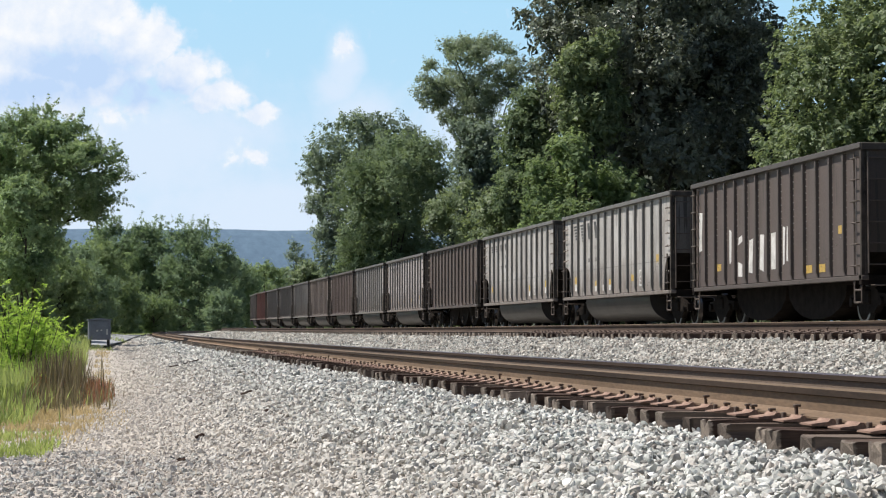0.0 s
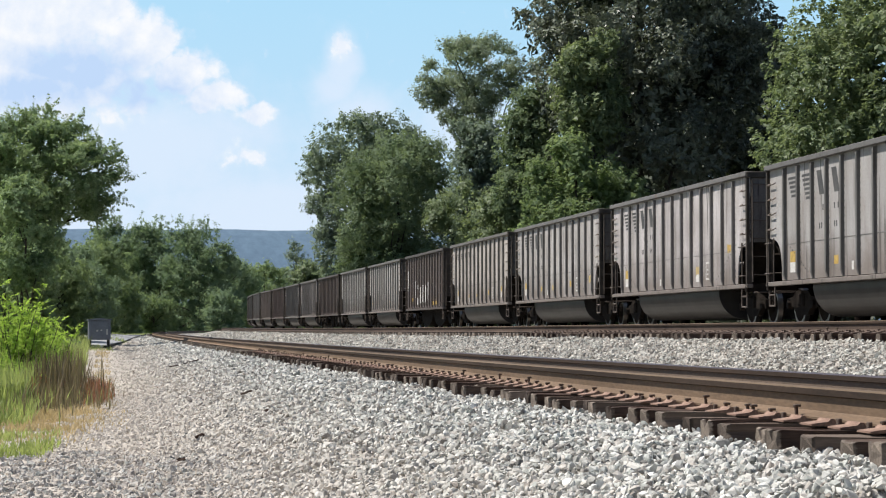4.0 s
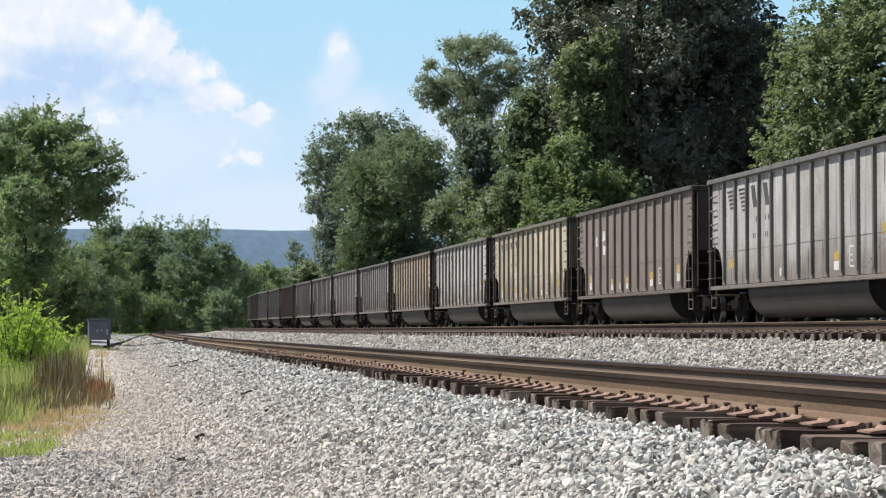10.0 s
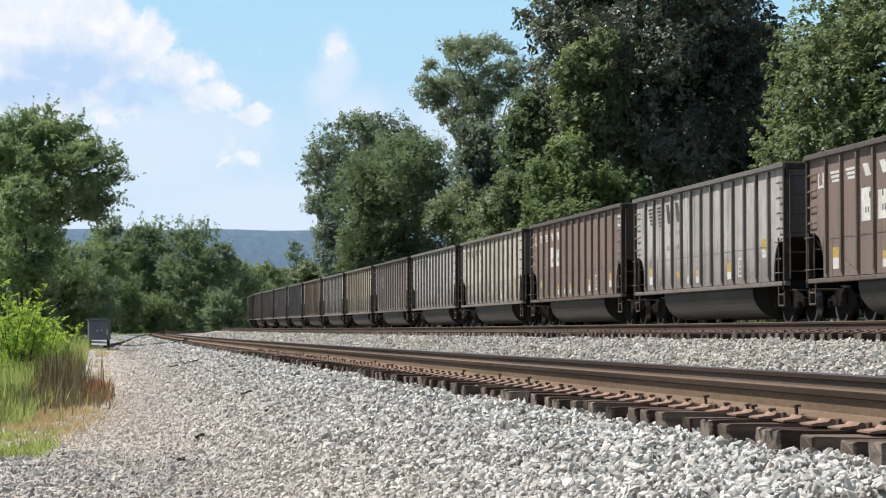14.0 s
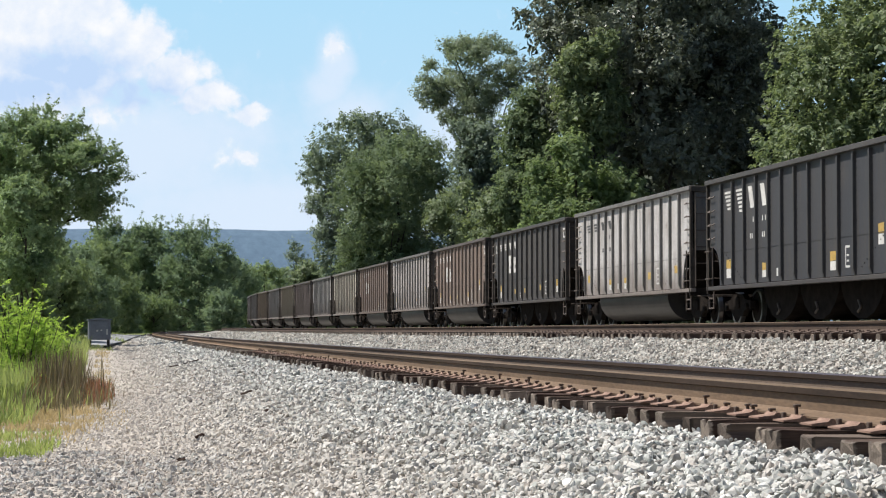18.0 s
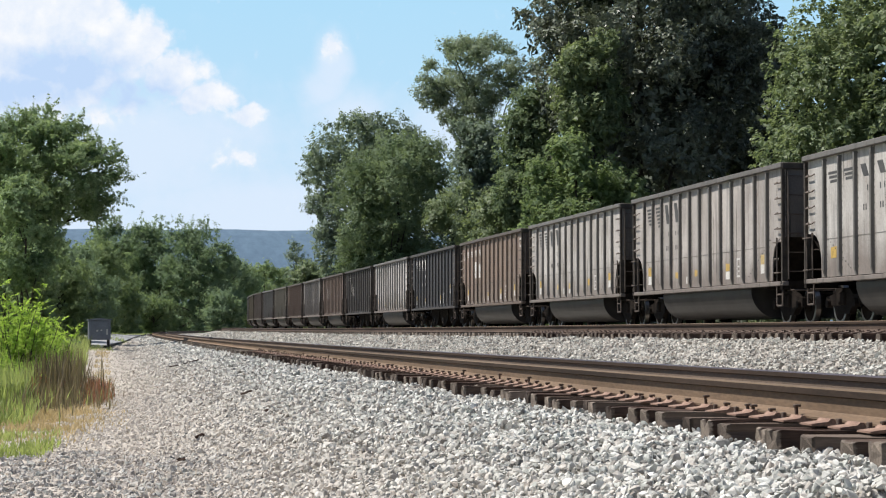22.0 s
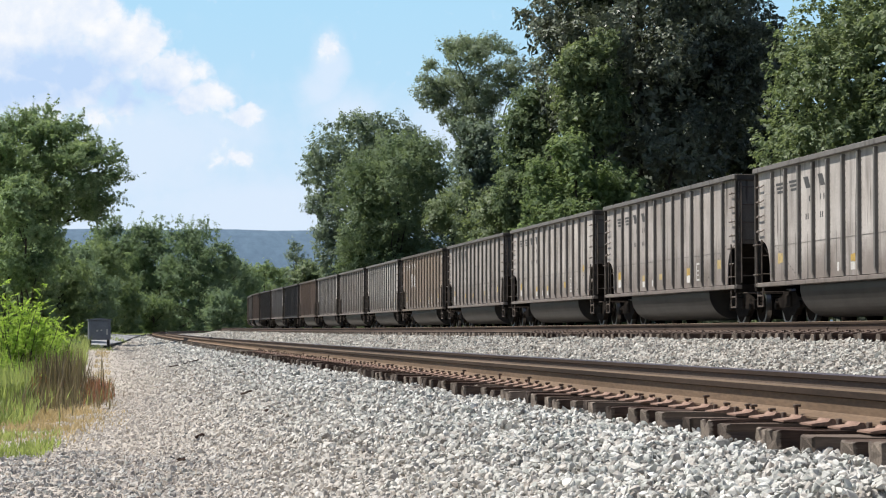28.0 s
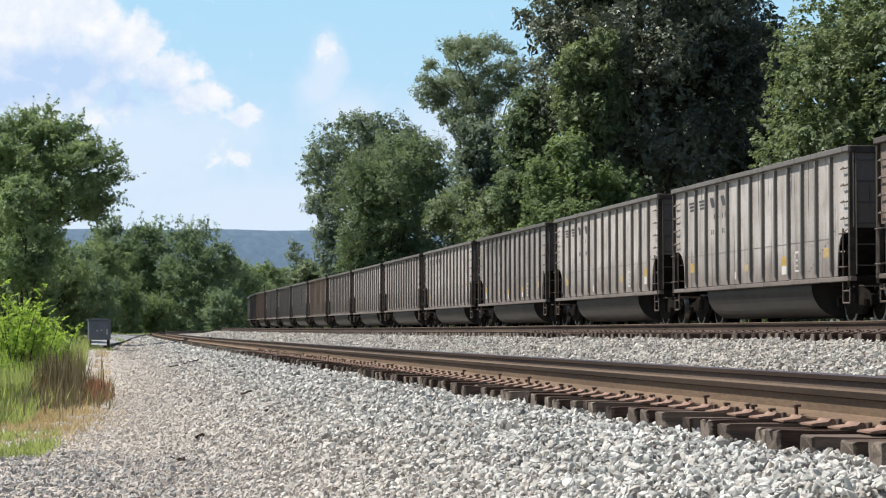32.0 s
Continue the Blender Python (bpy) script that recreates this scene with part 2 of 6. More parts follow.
# low tones put the shade of gaps between loose stones into the sheet
BALLAST = stone_material("ballast_sheet", ((0.055, 0.052, 0.047), (0.19, 0.181, 0.167), (0.36, 0.344, 0.319), (0.54, 0.519, 0.484)), 17.0)
STONE_TONES = ((0.12, 0.119, 0.112), (0.525, 0.522, 0.496), (0.73, 0.726, 0.690), (0.88, 0.874, 0.836))
STONES = stone_material("ballast_stone", STONE_TONES, 1.0, True)

SINGLE_STONE = stone_material("single_stone", STONE_TONES, 1.0, "each")
BANK_STONES = stone_material("bank_stone", ((0.27, 0.258, 0.236), (0.46, 0.442, 0.407), (0.58, 0.558, 0.515), (0.72, 0.694, 0.645)), 1.0, "road")
ROAD_STONES = stone_material("road_stone", ((0.20, 0.194, 0.188), (0.38, 0.367, 0.352), (0.50, 0.484, 0.466), (0.66, 0.645, 0.625)), 1.0, "road")


# ------------------------------------------------------------------ mesh helpers
def link_mesh(name, verts, faces, material, parent=None, label="", smooth=False):
    me = bpy.data.meshes.new(name)
    me.from_pydata([tuple(v) for v in verts], [], faces)
    me.materials.append(material)
    if smooth:
        me.shade_smooth()
    else:
        me.shade_flat()
    ob = new(name, me)
    ob.parent = parent
    if label:
        tagged(ob, label)
    return ob


def part(name, bm, material, parent, label="", smooth=False):
    """One mesh object out of a bmesh, under a thing or under a part."""
    me = bpy.data.meshes.new(name)
    bm.to_mesh(me)
    bm.free()
    me.materials.append(material)
    if smooth:
        me.shade_smooth()
    ob = new(name, me)
    ob.parent = parent
    if label:
        tagged(ob, label)
    return ob


def share(name, data, parent, m):
    """Another object on a mesh that exists already."""
    ob = new(name, data)
    ob.parent = parent
    ob.matrix_basis = m
    return ob


def box(bm, x0, x1, y0, y1, z0, z1, bevel=0.0):
    made = bmesh.ops.create_cube(bm, size=1.0)["verts"]
    for v in made:
        v.co = Vector(((x0 + x1) / 2 + v.co.x * (x1 - x0), (y0 + y1) / 2 + v.co.y * (y1 - y0), (z0 + z1) / 2 + v.co.z * (z1 - z0)))
    if bevel:
        edges = list({e for v in made for e in v.link_edges})
        bmesh.ops.bevel(bm, geom=edges, offset=bevel, segments=1, affect="EDGES")
    return bm


def rod(bm, a, b, r, sides=6, r2=None):
    """A round bar from a to b."""
    a, b = Vector(a), Vector(b)
    d = b - a
    made = bmesh.ops.create_cone(bm, cap_ends=True, segments=sides, radius1=r, radius2=r if r2 is None else r2, depth=d.length)["verts"]
    turn = d.to_track_quat("Z", "Y").to_matrix().to_4x4()
    bmesh.ops.transform(bm, matrix=Matrix.Translation((a + b) / 2) @ turn, verts=made)
    return bm


def prism(bm, outline, y0, y1):
    """A section in x and z, drawn out along y."""
    a = [bm.verts.new((x, y0, z)) for x, z in outline]
    b = [bm.verts.new((x, y1, z)) for x, z in outline]
    k = len(outline)
    for i in range(k):
        bm.faces.new((a[i], a[(i + 1) % k], b[(i + 1) % k], b[i]))
    bm.faces.new(a[::-1])
    bm.faces.new(b)
    bmesh.ops.recalc_face_normals(bm, faces=bm.faces[:])
    return bm


def swept(outline, stations, u, z):
    """Vertices and faces of a section swept along the line."""
    verts, faces, k = [], [], len(outline)
    for s in stations:
        for x, h in outline:
            verts.append(along(s, u + x, z + h))
    for i in range(len(stations) - 1):
        for j in range(k):
            a, b = i * k + j, i * k + (j + 1) % k
            faces.append((a, b, b + k, a + k))
    return verts, faces


def empty(name, label, category, group="", kind=""):
    return tagged(new(name), label, category, group, kind)

# ------------------------------------------------------------------ ground
def smooth_step(a, b, x):
    t = min(1.0, max(0.0, (x - a) / (b - a)))
    return t * t * (3 - 2 * t)


def ground_height(x, y):
    s, u = station(x, y)
    s = min(max(s, -200.0), 700.0)
    z = rise(s) - 0.03
    z += 0.75 * smooth_step(13.0, 19.5, u)
    z += 0.58 * smooth_step(42, 105, s) * smooth_step(3.0, -1.0, u)
    z += 0.05 * noise.noise(Vector((x * 0.35, y * 0.12, 3.0))) * smooth_step(0.5, -1.0, u)
    return z


def spaced(pieces):
    out = []
    for a, b, step in pieces:
        n = max(1, round((b - a) / step))
        out += [a + (b - a) * i / n for i in range(n)]
    return out + [pieces[-1][1]]


def build_ground():
    xs = spaced([(-4200, -400, 950), (-400, -40, 40), (-40, -8, 4), (-8, 2, 0.5), (2, 24, 1.0), (24, 60, 4), (60, 400, 34), (400, 4200, 950)])
    ys = spaced([(-3000, -200, 700), (-200, 0, 25), (0, 80, 1.0), (80, 260, 4), (260, 700, 20), (700, 4600, 650)])
    verts = [(x, y, ground_height(x, y)) for y in ys for x in xs]
    k = len(xs)
    faces = [(j * k + i, j * k + i + 1, (j + 1) * k + i + 1, (j + 1) * k + i) for j in range(len(ys) - 1) for i in range(k - 1)]
    m, n, l, p = shader("soil_and_turf", 0.95)
    co = n.new("ShaderNodeTexCoord").outputs["Object"]
    big = noise_tex(n, l, co, 0.25, 6.0, 0.6)
    mid = noise_tex(n, l, co, 2.2, 5.0, 0.6)
    fine = noise_tex(n, l, co, 40.0, 4.0, 0.7)
    c = mix(n, l, ramp(n, l, big, [(0.34, (0, 0, 0)), (0.50, (1, 1, 1))]), (0.27, 0.225, 0.165), (0.110, 0.150, 0.045))
    c = mix(n, l, ramp(n, l, mid, [(0.45, (0, 0, 0)), (0.75, (0.5, 0.5, 0.5))]), c, (0.31, 0.275, 0.215))
    # dark litter tone beyond the train, painted in for the shade under the wood
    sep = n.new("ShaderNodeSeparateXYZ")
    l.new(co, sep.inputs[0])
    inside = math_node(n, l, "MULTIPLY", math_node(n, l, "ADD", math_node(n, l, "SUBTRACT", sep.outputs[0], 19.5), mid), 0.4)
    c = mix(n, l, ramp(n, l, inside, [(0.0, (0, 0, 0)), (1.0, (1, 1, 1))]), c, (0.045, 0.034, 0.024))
    c = mix(n, l, 0.5, c, ramp(n, l, fine, [(0.3, (0.2, 0.2, 0.2)), (0.7, (0.8, 0.8, 0.8))]), "OVERLAY")
    l.new(c, p.inputs["Base Color"])
    bump(n, l, p, fine, 0.8, 0.04)
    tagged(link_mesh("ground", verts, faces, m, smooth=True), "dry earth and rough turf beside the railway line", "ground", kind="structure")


# cross-section of the crushed stone under the tracks: offset and height
BED = [(-1.3, 0.00), (-0.7, 0.02), (0.2, 0.06), (0.8, 0.12), (1.4, 0.24), (2.0, 0.40), (2.6, 0.53), (3.1, 0.605), (3.55, 0.622), (4.1, 0.66),
       (5.0, 0.68), (5.8, 0.675), (6.45, 0.67), (6.9, 0.66), (7.6, 0.50), (8.3, 0.46), (9.0, 0.58), (10.0, 0.84), (10.9, 1.03), (11.5, 1.12), (12.3, 1.18),
       (13.9, 1.18), (15.1, 1.15), (16.4, 1.18), (17.8, 1.18), (18.7, 1.15), (19.3, 1.08), (20.4, 0.85), (21.4, 0.66)]


def bed_height(u):
    for (a, h), (b, k) in zip(BED, BED[1:]):
        if a <= u <= b:
            return h + (k - h) * (u - a) / (b - a)
    return BED[0][1] if u < BED[0][0] else BED[-1][1]


def bed_point(s, u):
    p = along(s, u, bed_height(u))
    p.z += 0.035 * noise.noise(Vector((u * 0.9, s * 0.7, 0))) + 0.03 * noise.noise(Vector((u * 2.3, s * 2.3, 7.0)))
    p.z += 0.58 * smooth_step(42, 105, s) * smooth_step(3.0, -1.0, u)
    return p


def build_ballast():
    us = [BED[0][0] + (BED[-1][0] - BED[0][0]) * i / 90 for i in range(91)]
    ss = spaced([(-300, 0, 20), (0, 10, 1), (10, 60, 0.3), (60, 120, 1.2), (120, 300, 4), (300, 700, 10)])
    verts = [bed_point(s, u + (0.5 * noise.noise(Vector((s * 0.45, 1.5, 0))) + 0.25 * noise.noise(Vector((s * 1.9, 4.5, 0))) if i == 0 else 0.0)) for s in ss for i, u in enumerate(us)]
    k = len(us)
    faces = [(j * k + i, j * k + i + 1, (j + 1) * k + i + 1, (j + 1) * k + i) for j in range(len(ss) - 1) for i in range(k - 1)]
    bed = tagged(link_mesh("ballast_bed", verts, faces, BALLAST, smooth=True), "pale grey crushed stone bed under the tracks", "ballast", kind="structure")
    return bed


def scatter_stones(name, label, places, sides, material=None):
    """Loose crushed stone, every piece an uneven block of its own."""
    rng = np.random.default_rng(5)
    n = len(places)
    if sides == 20:
        g = 0.618
        base = np.array([(-g, 1, 0), (g, 1, 0), (-g, -1, 0), (g, -1, 0), (0, -g, 1), (0, g, 1), (0, -g, -1), (0, g, -1), (1, 0, -g), (1, 0, g), (-1, 0, -g), (-1, 0, g)], float) * 0.85
        quads = np.array([(0, 11, 5), (0, 5, 1), (0, 1, 7), (0, 7, 10), (0, 10, 11), (1, 5, 9), (5, 11, 4), (11, 10, 2), (10, 7, 6), (7, 1, 8),
                          (3, 9, 4), (3, 4, 2), (3, 2, 6), (3, 6, 8), (3, 8, 9), (4, 9, 5), (2, 4, 11), (6, 2, 10), (8, 6, 7), (9, 8, 1)])
    else:
        base = np.array([(1, 0, 0), (-1, 0, 0), (0, 1, 0), (0, -1, 0), (0, 0, 1), (0, 0, -1)], float)
        quads = np.array([(0, 2, 4), (2, 1, 4), (1, 3, 4), (3, 0, 4), (2, 0, 5), (1, 2, 5), (3, 1, 5), (0, 3, 5)])
    k, w = len(base), quads.shape[1]
    pts = np.array([p[:3] for p in places])
    size = np.array([p[3] for p in places])
    v = base[None] * (1 + rng.uniform(-0.28, 0.28, (n, k, 3)))
    # one end of each piece is chipped narrower than the other
    taper = rng.uniform(0.45, 1.0, (n, 2))
    v[:, :, :2] *= np.where(v[:, :, 2:3] > 0, taper[:, None, :], 1.0)
    if sides == 20:
        for _ in range(4):
            face = rng.normal(size=(n, 3))
            face /= np.linalg.norm(face, axis=1, keepdims=True)
            over = np.einsum("nkj,nj->nk", v, face) - rng.uniform(0.38, 0.62, (n, 1))
            v -= np.maximum(over, 0.0)[:, :, None] * face[:, None, :]
    v *= (size[:, None] * rng.uniform(0.50, 1.65, (n, 3)))[:, None, :]
    q = rng.normal(size=(n, 4))
    q /= np.linalg.norm(q, axis=1, keepdims=True)
    a, b, c, d = q.T
    rot = np.stack([1 - 2 * (c * c + d * d), 2 * (b * c - a * d), 2 * (b * d + a * c), 2 * (b * c + a * d), 1 - 2 * (b * b + d * d), 2 * (c * d - a * b),
                    2 * (b * d - a * c), 2 * (c * d + a * b), 1 - 2 * (b * b + c * c)], 1).reshape(n, 3, 3)
    v = np.einsum("nij,nkj->nki", rot, v) + pts[:, None, :]
    f = (quads[None] + (np.arange(n) * k)[:, None, None]).reshape(-1)
    me = fast_mesh(name, v.reshape(-1, 3), f, w)
    me.materials.append(material or STONES)
    return tagged(new(name, me), label, "gravel", kind="stuff")


def fast_mesh(name, verts, flat_faces, w):
    me = bpy.data.meshes.new(name)
    me.vertices.add(len(verts))
    me.vertices.foreach_set("co", np.ascontiguousarray(verts, dtype=np.float32).ravel())
    nf = len(flat_faces) // w
    me.loops.add(nf * w)
    me.loops.foreach_set("vertex_index", np.ascontiguousarray(flat_faces, dtype=np.int32))
    me.polygons.add(nf)
    me.polygons.foreach_set("loop_start", np.arange(0, nf * w, w, dtype=np.int32))
    me.update(calc_edges=True)
    me.shade_flat()
    return me


def stone_mesh(seed):
    """One chipped piece of crushed stone."""
    rng = random.Random(seed)
    bm = bmesh.new()
    bmesh.ops.create_icosphere(bm, subdivisions=1, radius=1.0)
    taper = rng.uniform(0.6, 1.0)
    cuts = [(Vector((rng.gauss(0, 1), rng.gauss(0, 1), rng.gauss(0, 1))).normalized(), rng.uniform(0.40, 0.62)) for _ in range(4)]
    for v in bm.verts:
        v.co = Vector([c * (1 + rng.uniform(-0.28, 0.28)) for c in v.co])
        for face, far in cuts:
            v.co -= max(0.0, v.co.dot(face) - far) * face
        if v.co.z > 0:
            v.co.x *= taper
    me = bpy.data.meshes.new("stone")
    bm.to_mesh(me)
    bm.free()
    me.shade_flat()
    me.materials.append(SINGLE_STONE)
    return me


def build_stones(bed):
    rng = random.Random(11)
    kinds = [stone_mesh(500 + i) for i in range(14)]
    for _ in range(300):
        s, u = rng.uniform(9.2, 12.5), rng.uniform(2.0, 3.45)
        p = bed_point(s, u)
        r = 0.030 * rng.choice((0.8, 0.9, 1.0, 1.0, 1.2, 1.4))
        shape = Matrix.Diagonal((r * rng.uniform(0.7, 1.3), r * rng.uniform(0.7, 1.3), r * rng.uniform(0.5, 1.0), 1.0))
        share("stone", kinds[rng.randrange(14)], bed, pose(p.x, p.y, p.z + rng.uniform(0.02, 0.045), rng.uniform(-40, 40), rng.uniform(-40, 40), rng.uniform(0, 360)) @ shape)
    near = []
    # the shoulder beside the near track, dense close to the camera
    for s0, s1, per, size in ((8.6, 15, 1050, 0.0215), (15, 22, 520, 0.0230), (22, 34, 240, 0.0265), (34, 60, 110, 0.031), (60, 100, 45, 0.040), (100, 150, 18, 0.055), (150, 230, 7, 0.075)):
        for _ in range(int((s1 - s0) * 4.6 * per)):
            s, u = rng.uniform(s0, s1), rng.uniform(-1.0, 3.75)
            if s < 16.2 and u < 5.6 - 0.34 * s:
                continue
            if u < 0.7 and rng.random() < 0.85 * smooth_step(0.9, -0.3, u):
                continue
            p = bed_point(s, u)
            r = size * rng.choice((0.6, 0.8, 0.9, 1.0, 1.0, 1.15, 1.35)) * (0.75 if u < 0.8 else 1.0)
            low = smooth_step(2.3, 0.6, u)
            near.append((p.x, p.y, p.z + rng.uniform(-0.012, 0.044 - 0.020 * low), r * (1 - 0.15 * low)))
    scatter_stones("shoulder_stones", "loose pale grey crushed stone on the track shoulder", [q for q in near if q[1] < 16.5], 20)
    scatter_stones("shoulder_stones", "pale grey crushed stone farther along the shoulder", [q for q in near if q[1] >= 16.5], 6)
    road = []
    for _ in range(4500):
        s, u = rng.uniform(14.5, 23.5), rng.uniform(-1.4, 1.1)
        if s + 1.6 * u + 1.5 * noise.noise(Vector((u * 1.3, s * 0.6, 9.0))) > 22.3:
            continue
        p = bed_point(s, u)
        road.append((p.x, p.y, p.z + rng.uniform(-0.006, 0.02), 0.021 * rng.choice((0.6, 0.8, 1.0, 1.0, 1.3))))
    scatter_stones("road_gravel", "coarse grey gravel of the service road", road, 6, ROAD_STONES)
    fine = []
    for _ in range(9000):
        s, u = rng.uniform(21, 44), rng.uniform(-0.8, 1.0)
        p = bed_point(s, u)
        fine.append((p.x, p.y, p.z + rng.uniform(-0.004, 0.012), 0.0155 * rng.choice((0.7, 0.9, 1.0, 1.3))))
    scatter_stones("fine_gravel", "trodden fine gravel at the foot of the shoulder", fine, 6)
    between = []
    for _ in range(9000):
        s, u = rng.uniform(8.5, 34), rng.uniform(3.7, 6.3)
        p = bed_point(s, u)
        between.append((p.x, p.y, p.z + 0.0, 0.032 * rng.uniform(0.7, 1.2)))
    scatter_stones("crib_stones", "grey crushed stone between the wooden ties", between, 6)
    far = []
    for s0, s1, per in ((20, 42, 170), (42, 70, 100), (70, 110, 40), (110, 170, 16), (170, 230, 8)):
        for _ in range(int((s1 - s0) * 3.0 * per)):
            s, u = rng.uniform(s0, s1), rng.uniform(8.8, 11.78)
            p = bed_point(s, u)
            far.append((p.x, p.y, p.z + rng.uniform(-0.01, 0.045), (0.029 if s < 42 else 0.033 if s < 70 else 0.042 if s < 110 else 0.065) * rng.choice((0.7, 0.9, 1.0, 1.0, 1.2, 1.4))))
    scatter_stones("bank_stones", "pale crushed stone banked up to the middle track", far, 6, BANK_STONES)


# ------------------------------------------------------------------ tracks
RAIL_SECTION = [(-0.076, 0.0), (-0.076, 0.012), (-0.020, 0.032), (-0.008, 0.045), (-0.008, 0.132),
                (0.008, 0.132), (0.008, 0.045), (0.020, 0.032), (0.076, 0.012), (0.076, 0.0)]
HEAD_SECTION = [(-0.008, 0.131), (-0.037, 0.140), (-0.039, 0.176), (0.039, 0.176), (0.037, 0.140), (0.008, 0.131)]
TOP_SECTION = [(-0.039, 0.1762), (-0.033, 0.183), (-0.024, 0.186), (0.024, 0.186), (0.033, 0.183), (0.039, 0.1762)]


def tie_mesh(seed):
    """A hewn tie: uneven edges, knocked corners and an end that has split with age."""
    rng = random.Random(seed)
    w, h = 0.105, 0.185
    outline = [(-w, -h), (-w, -0.10), (-w, -0.05), (-w + 0.008, 0.0), (-0.03, 0.0), (0.0, 0.0), (0.03, 0.0), (w - 0.008, 0.0), (w, -0.05), (w, -0.10), (w, -h)]
    split = rng.choice((4, 5, 6)) if seed % 3 else 2
    deep = rng.uniform(0.02, 0.055)
    rings = [-1.30, -1.285, -1.15, -0.95, -0.5, 0.0, 0.5, 0.95, 1.15, 1.285, 1.30]
    wave = [(rng.uniform(0, 6.3), rng.uniform(0, 6.3)) for _ in outline]
    bm = bmesh.new()
    loops = []
    for x in rings:
        open_end = max(0.0, (abs(x) - 0.8) / 0.5)
        worn = 0.93 if abs(x) > 1.29 else 1.0
        ring = []
        for i, (y, z) in enumerate(outline):
            p, q = wave[i]
            y, z = y * worn + 0.005 * math.sin(x * 4 + p), (z + h / 2) * worn - h / 2 + 0.004 * math.sin(x * 5 + q)
            if i == split:
                y, z = (y, z - deep * open_end) if split > 2 else (y + deep * open_end * 0.7, z)
            ring.append(bm.verts.new((x + (rng.uniform(-0.012, 0.006) if abs(x) > 1.29 else 0.0), y + rng.uniform(-0.003, 0.003), z + rng.uniform(-0.003, 0.002))))
        loops.append(ring)
    for a, b in zip(loops, loops[1:]):
        for i in range(len(outline)):
            k = (i + 1) % len(outline)
            bm.faces.new((a[i], b[i], b[k], a[k]))
    bm.faces.new(loops[0])
    bm.faces.new(loops[-1][::-1])
    bmesh.ops.recalc_face_normals(bm, faces=bm.faces)
    me = bpy.data.meshes.new("tie")
    bm.to_mesh(me)
    bm.free()
    me.shade_flat()
    me.materials.append(TIE_WOOD)
    return me


def plate_mesh(material):
    bm = bmesh.new()
    prism(bm, [(-0.23, 0.0), (-0.23, 0.010), (-0.130, 0.022), (-0.112, 0.038), (-0.092, 0.038), (-0.080, 0.018), (0.080, 0.018), (0.092, 0.038), (0.112, 0.038), (0.130, 0.022), (0.23, 0.010), (0.23, 0.0)], -0.105, 0.105)
    me = bpy.data.meshes.new("tie_plate")
    bm.to_mesh(me)
    bm.free()
    me.materials.append(material)
    return me


def spike_mesh():
    bm = bmesh.new()
    box(bm, -0.009, 0.009, -0.009, 0.009, -0.06, 0.012)
    box(bm, -0.016, 0.026, -0.019, 0.019, 0.012, 0.029, 0.004)
    me = bpy.data.meshes.new("spike")
    bm.to_mesh(me)
    bm.free()
    me.materials.append(SPIKE_RUST)
    return me


def anchor_mesh():
    """The spring clip that grips the rail foot beside a tie."""
    bm = bmesh.new()
    box(bm, -0.16, 0.10, -0.016, 0.016, -0.035, -0.012, 0.004)
    box(bm, -0.16, -0.135, -0.018, 0.018, -0.03, 0.03, 0.004)
    me = bpy.data.meshes.new("rail_anchor")
    bm.to_mesh(me)
    bm.free()
    me.materials.append(SPIKE_RUST)
    return me


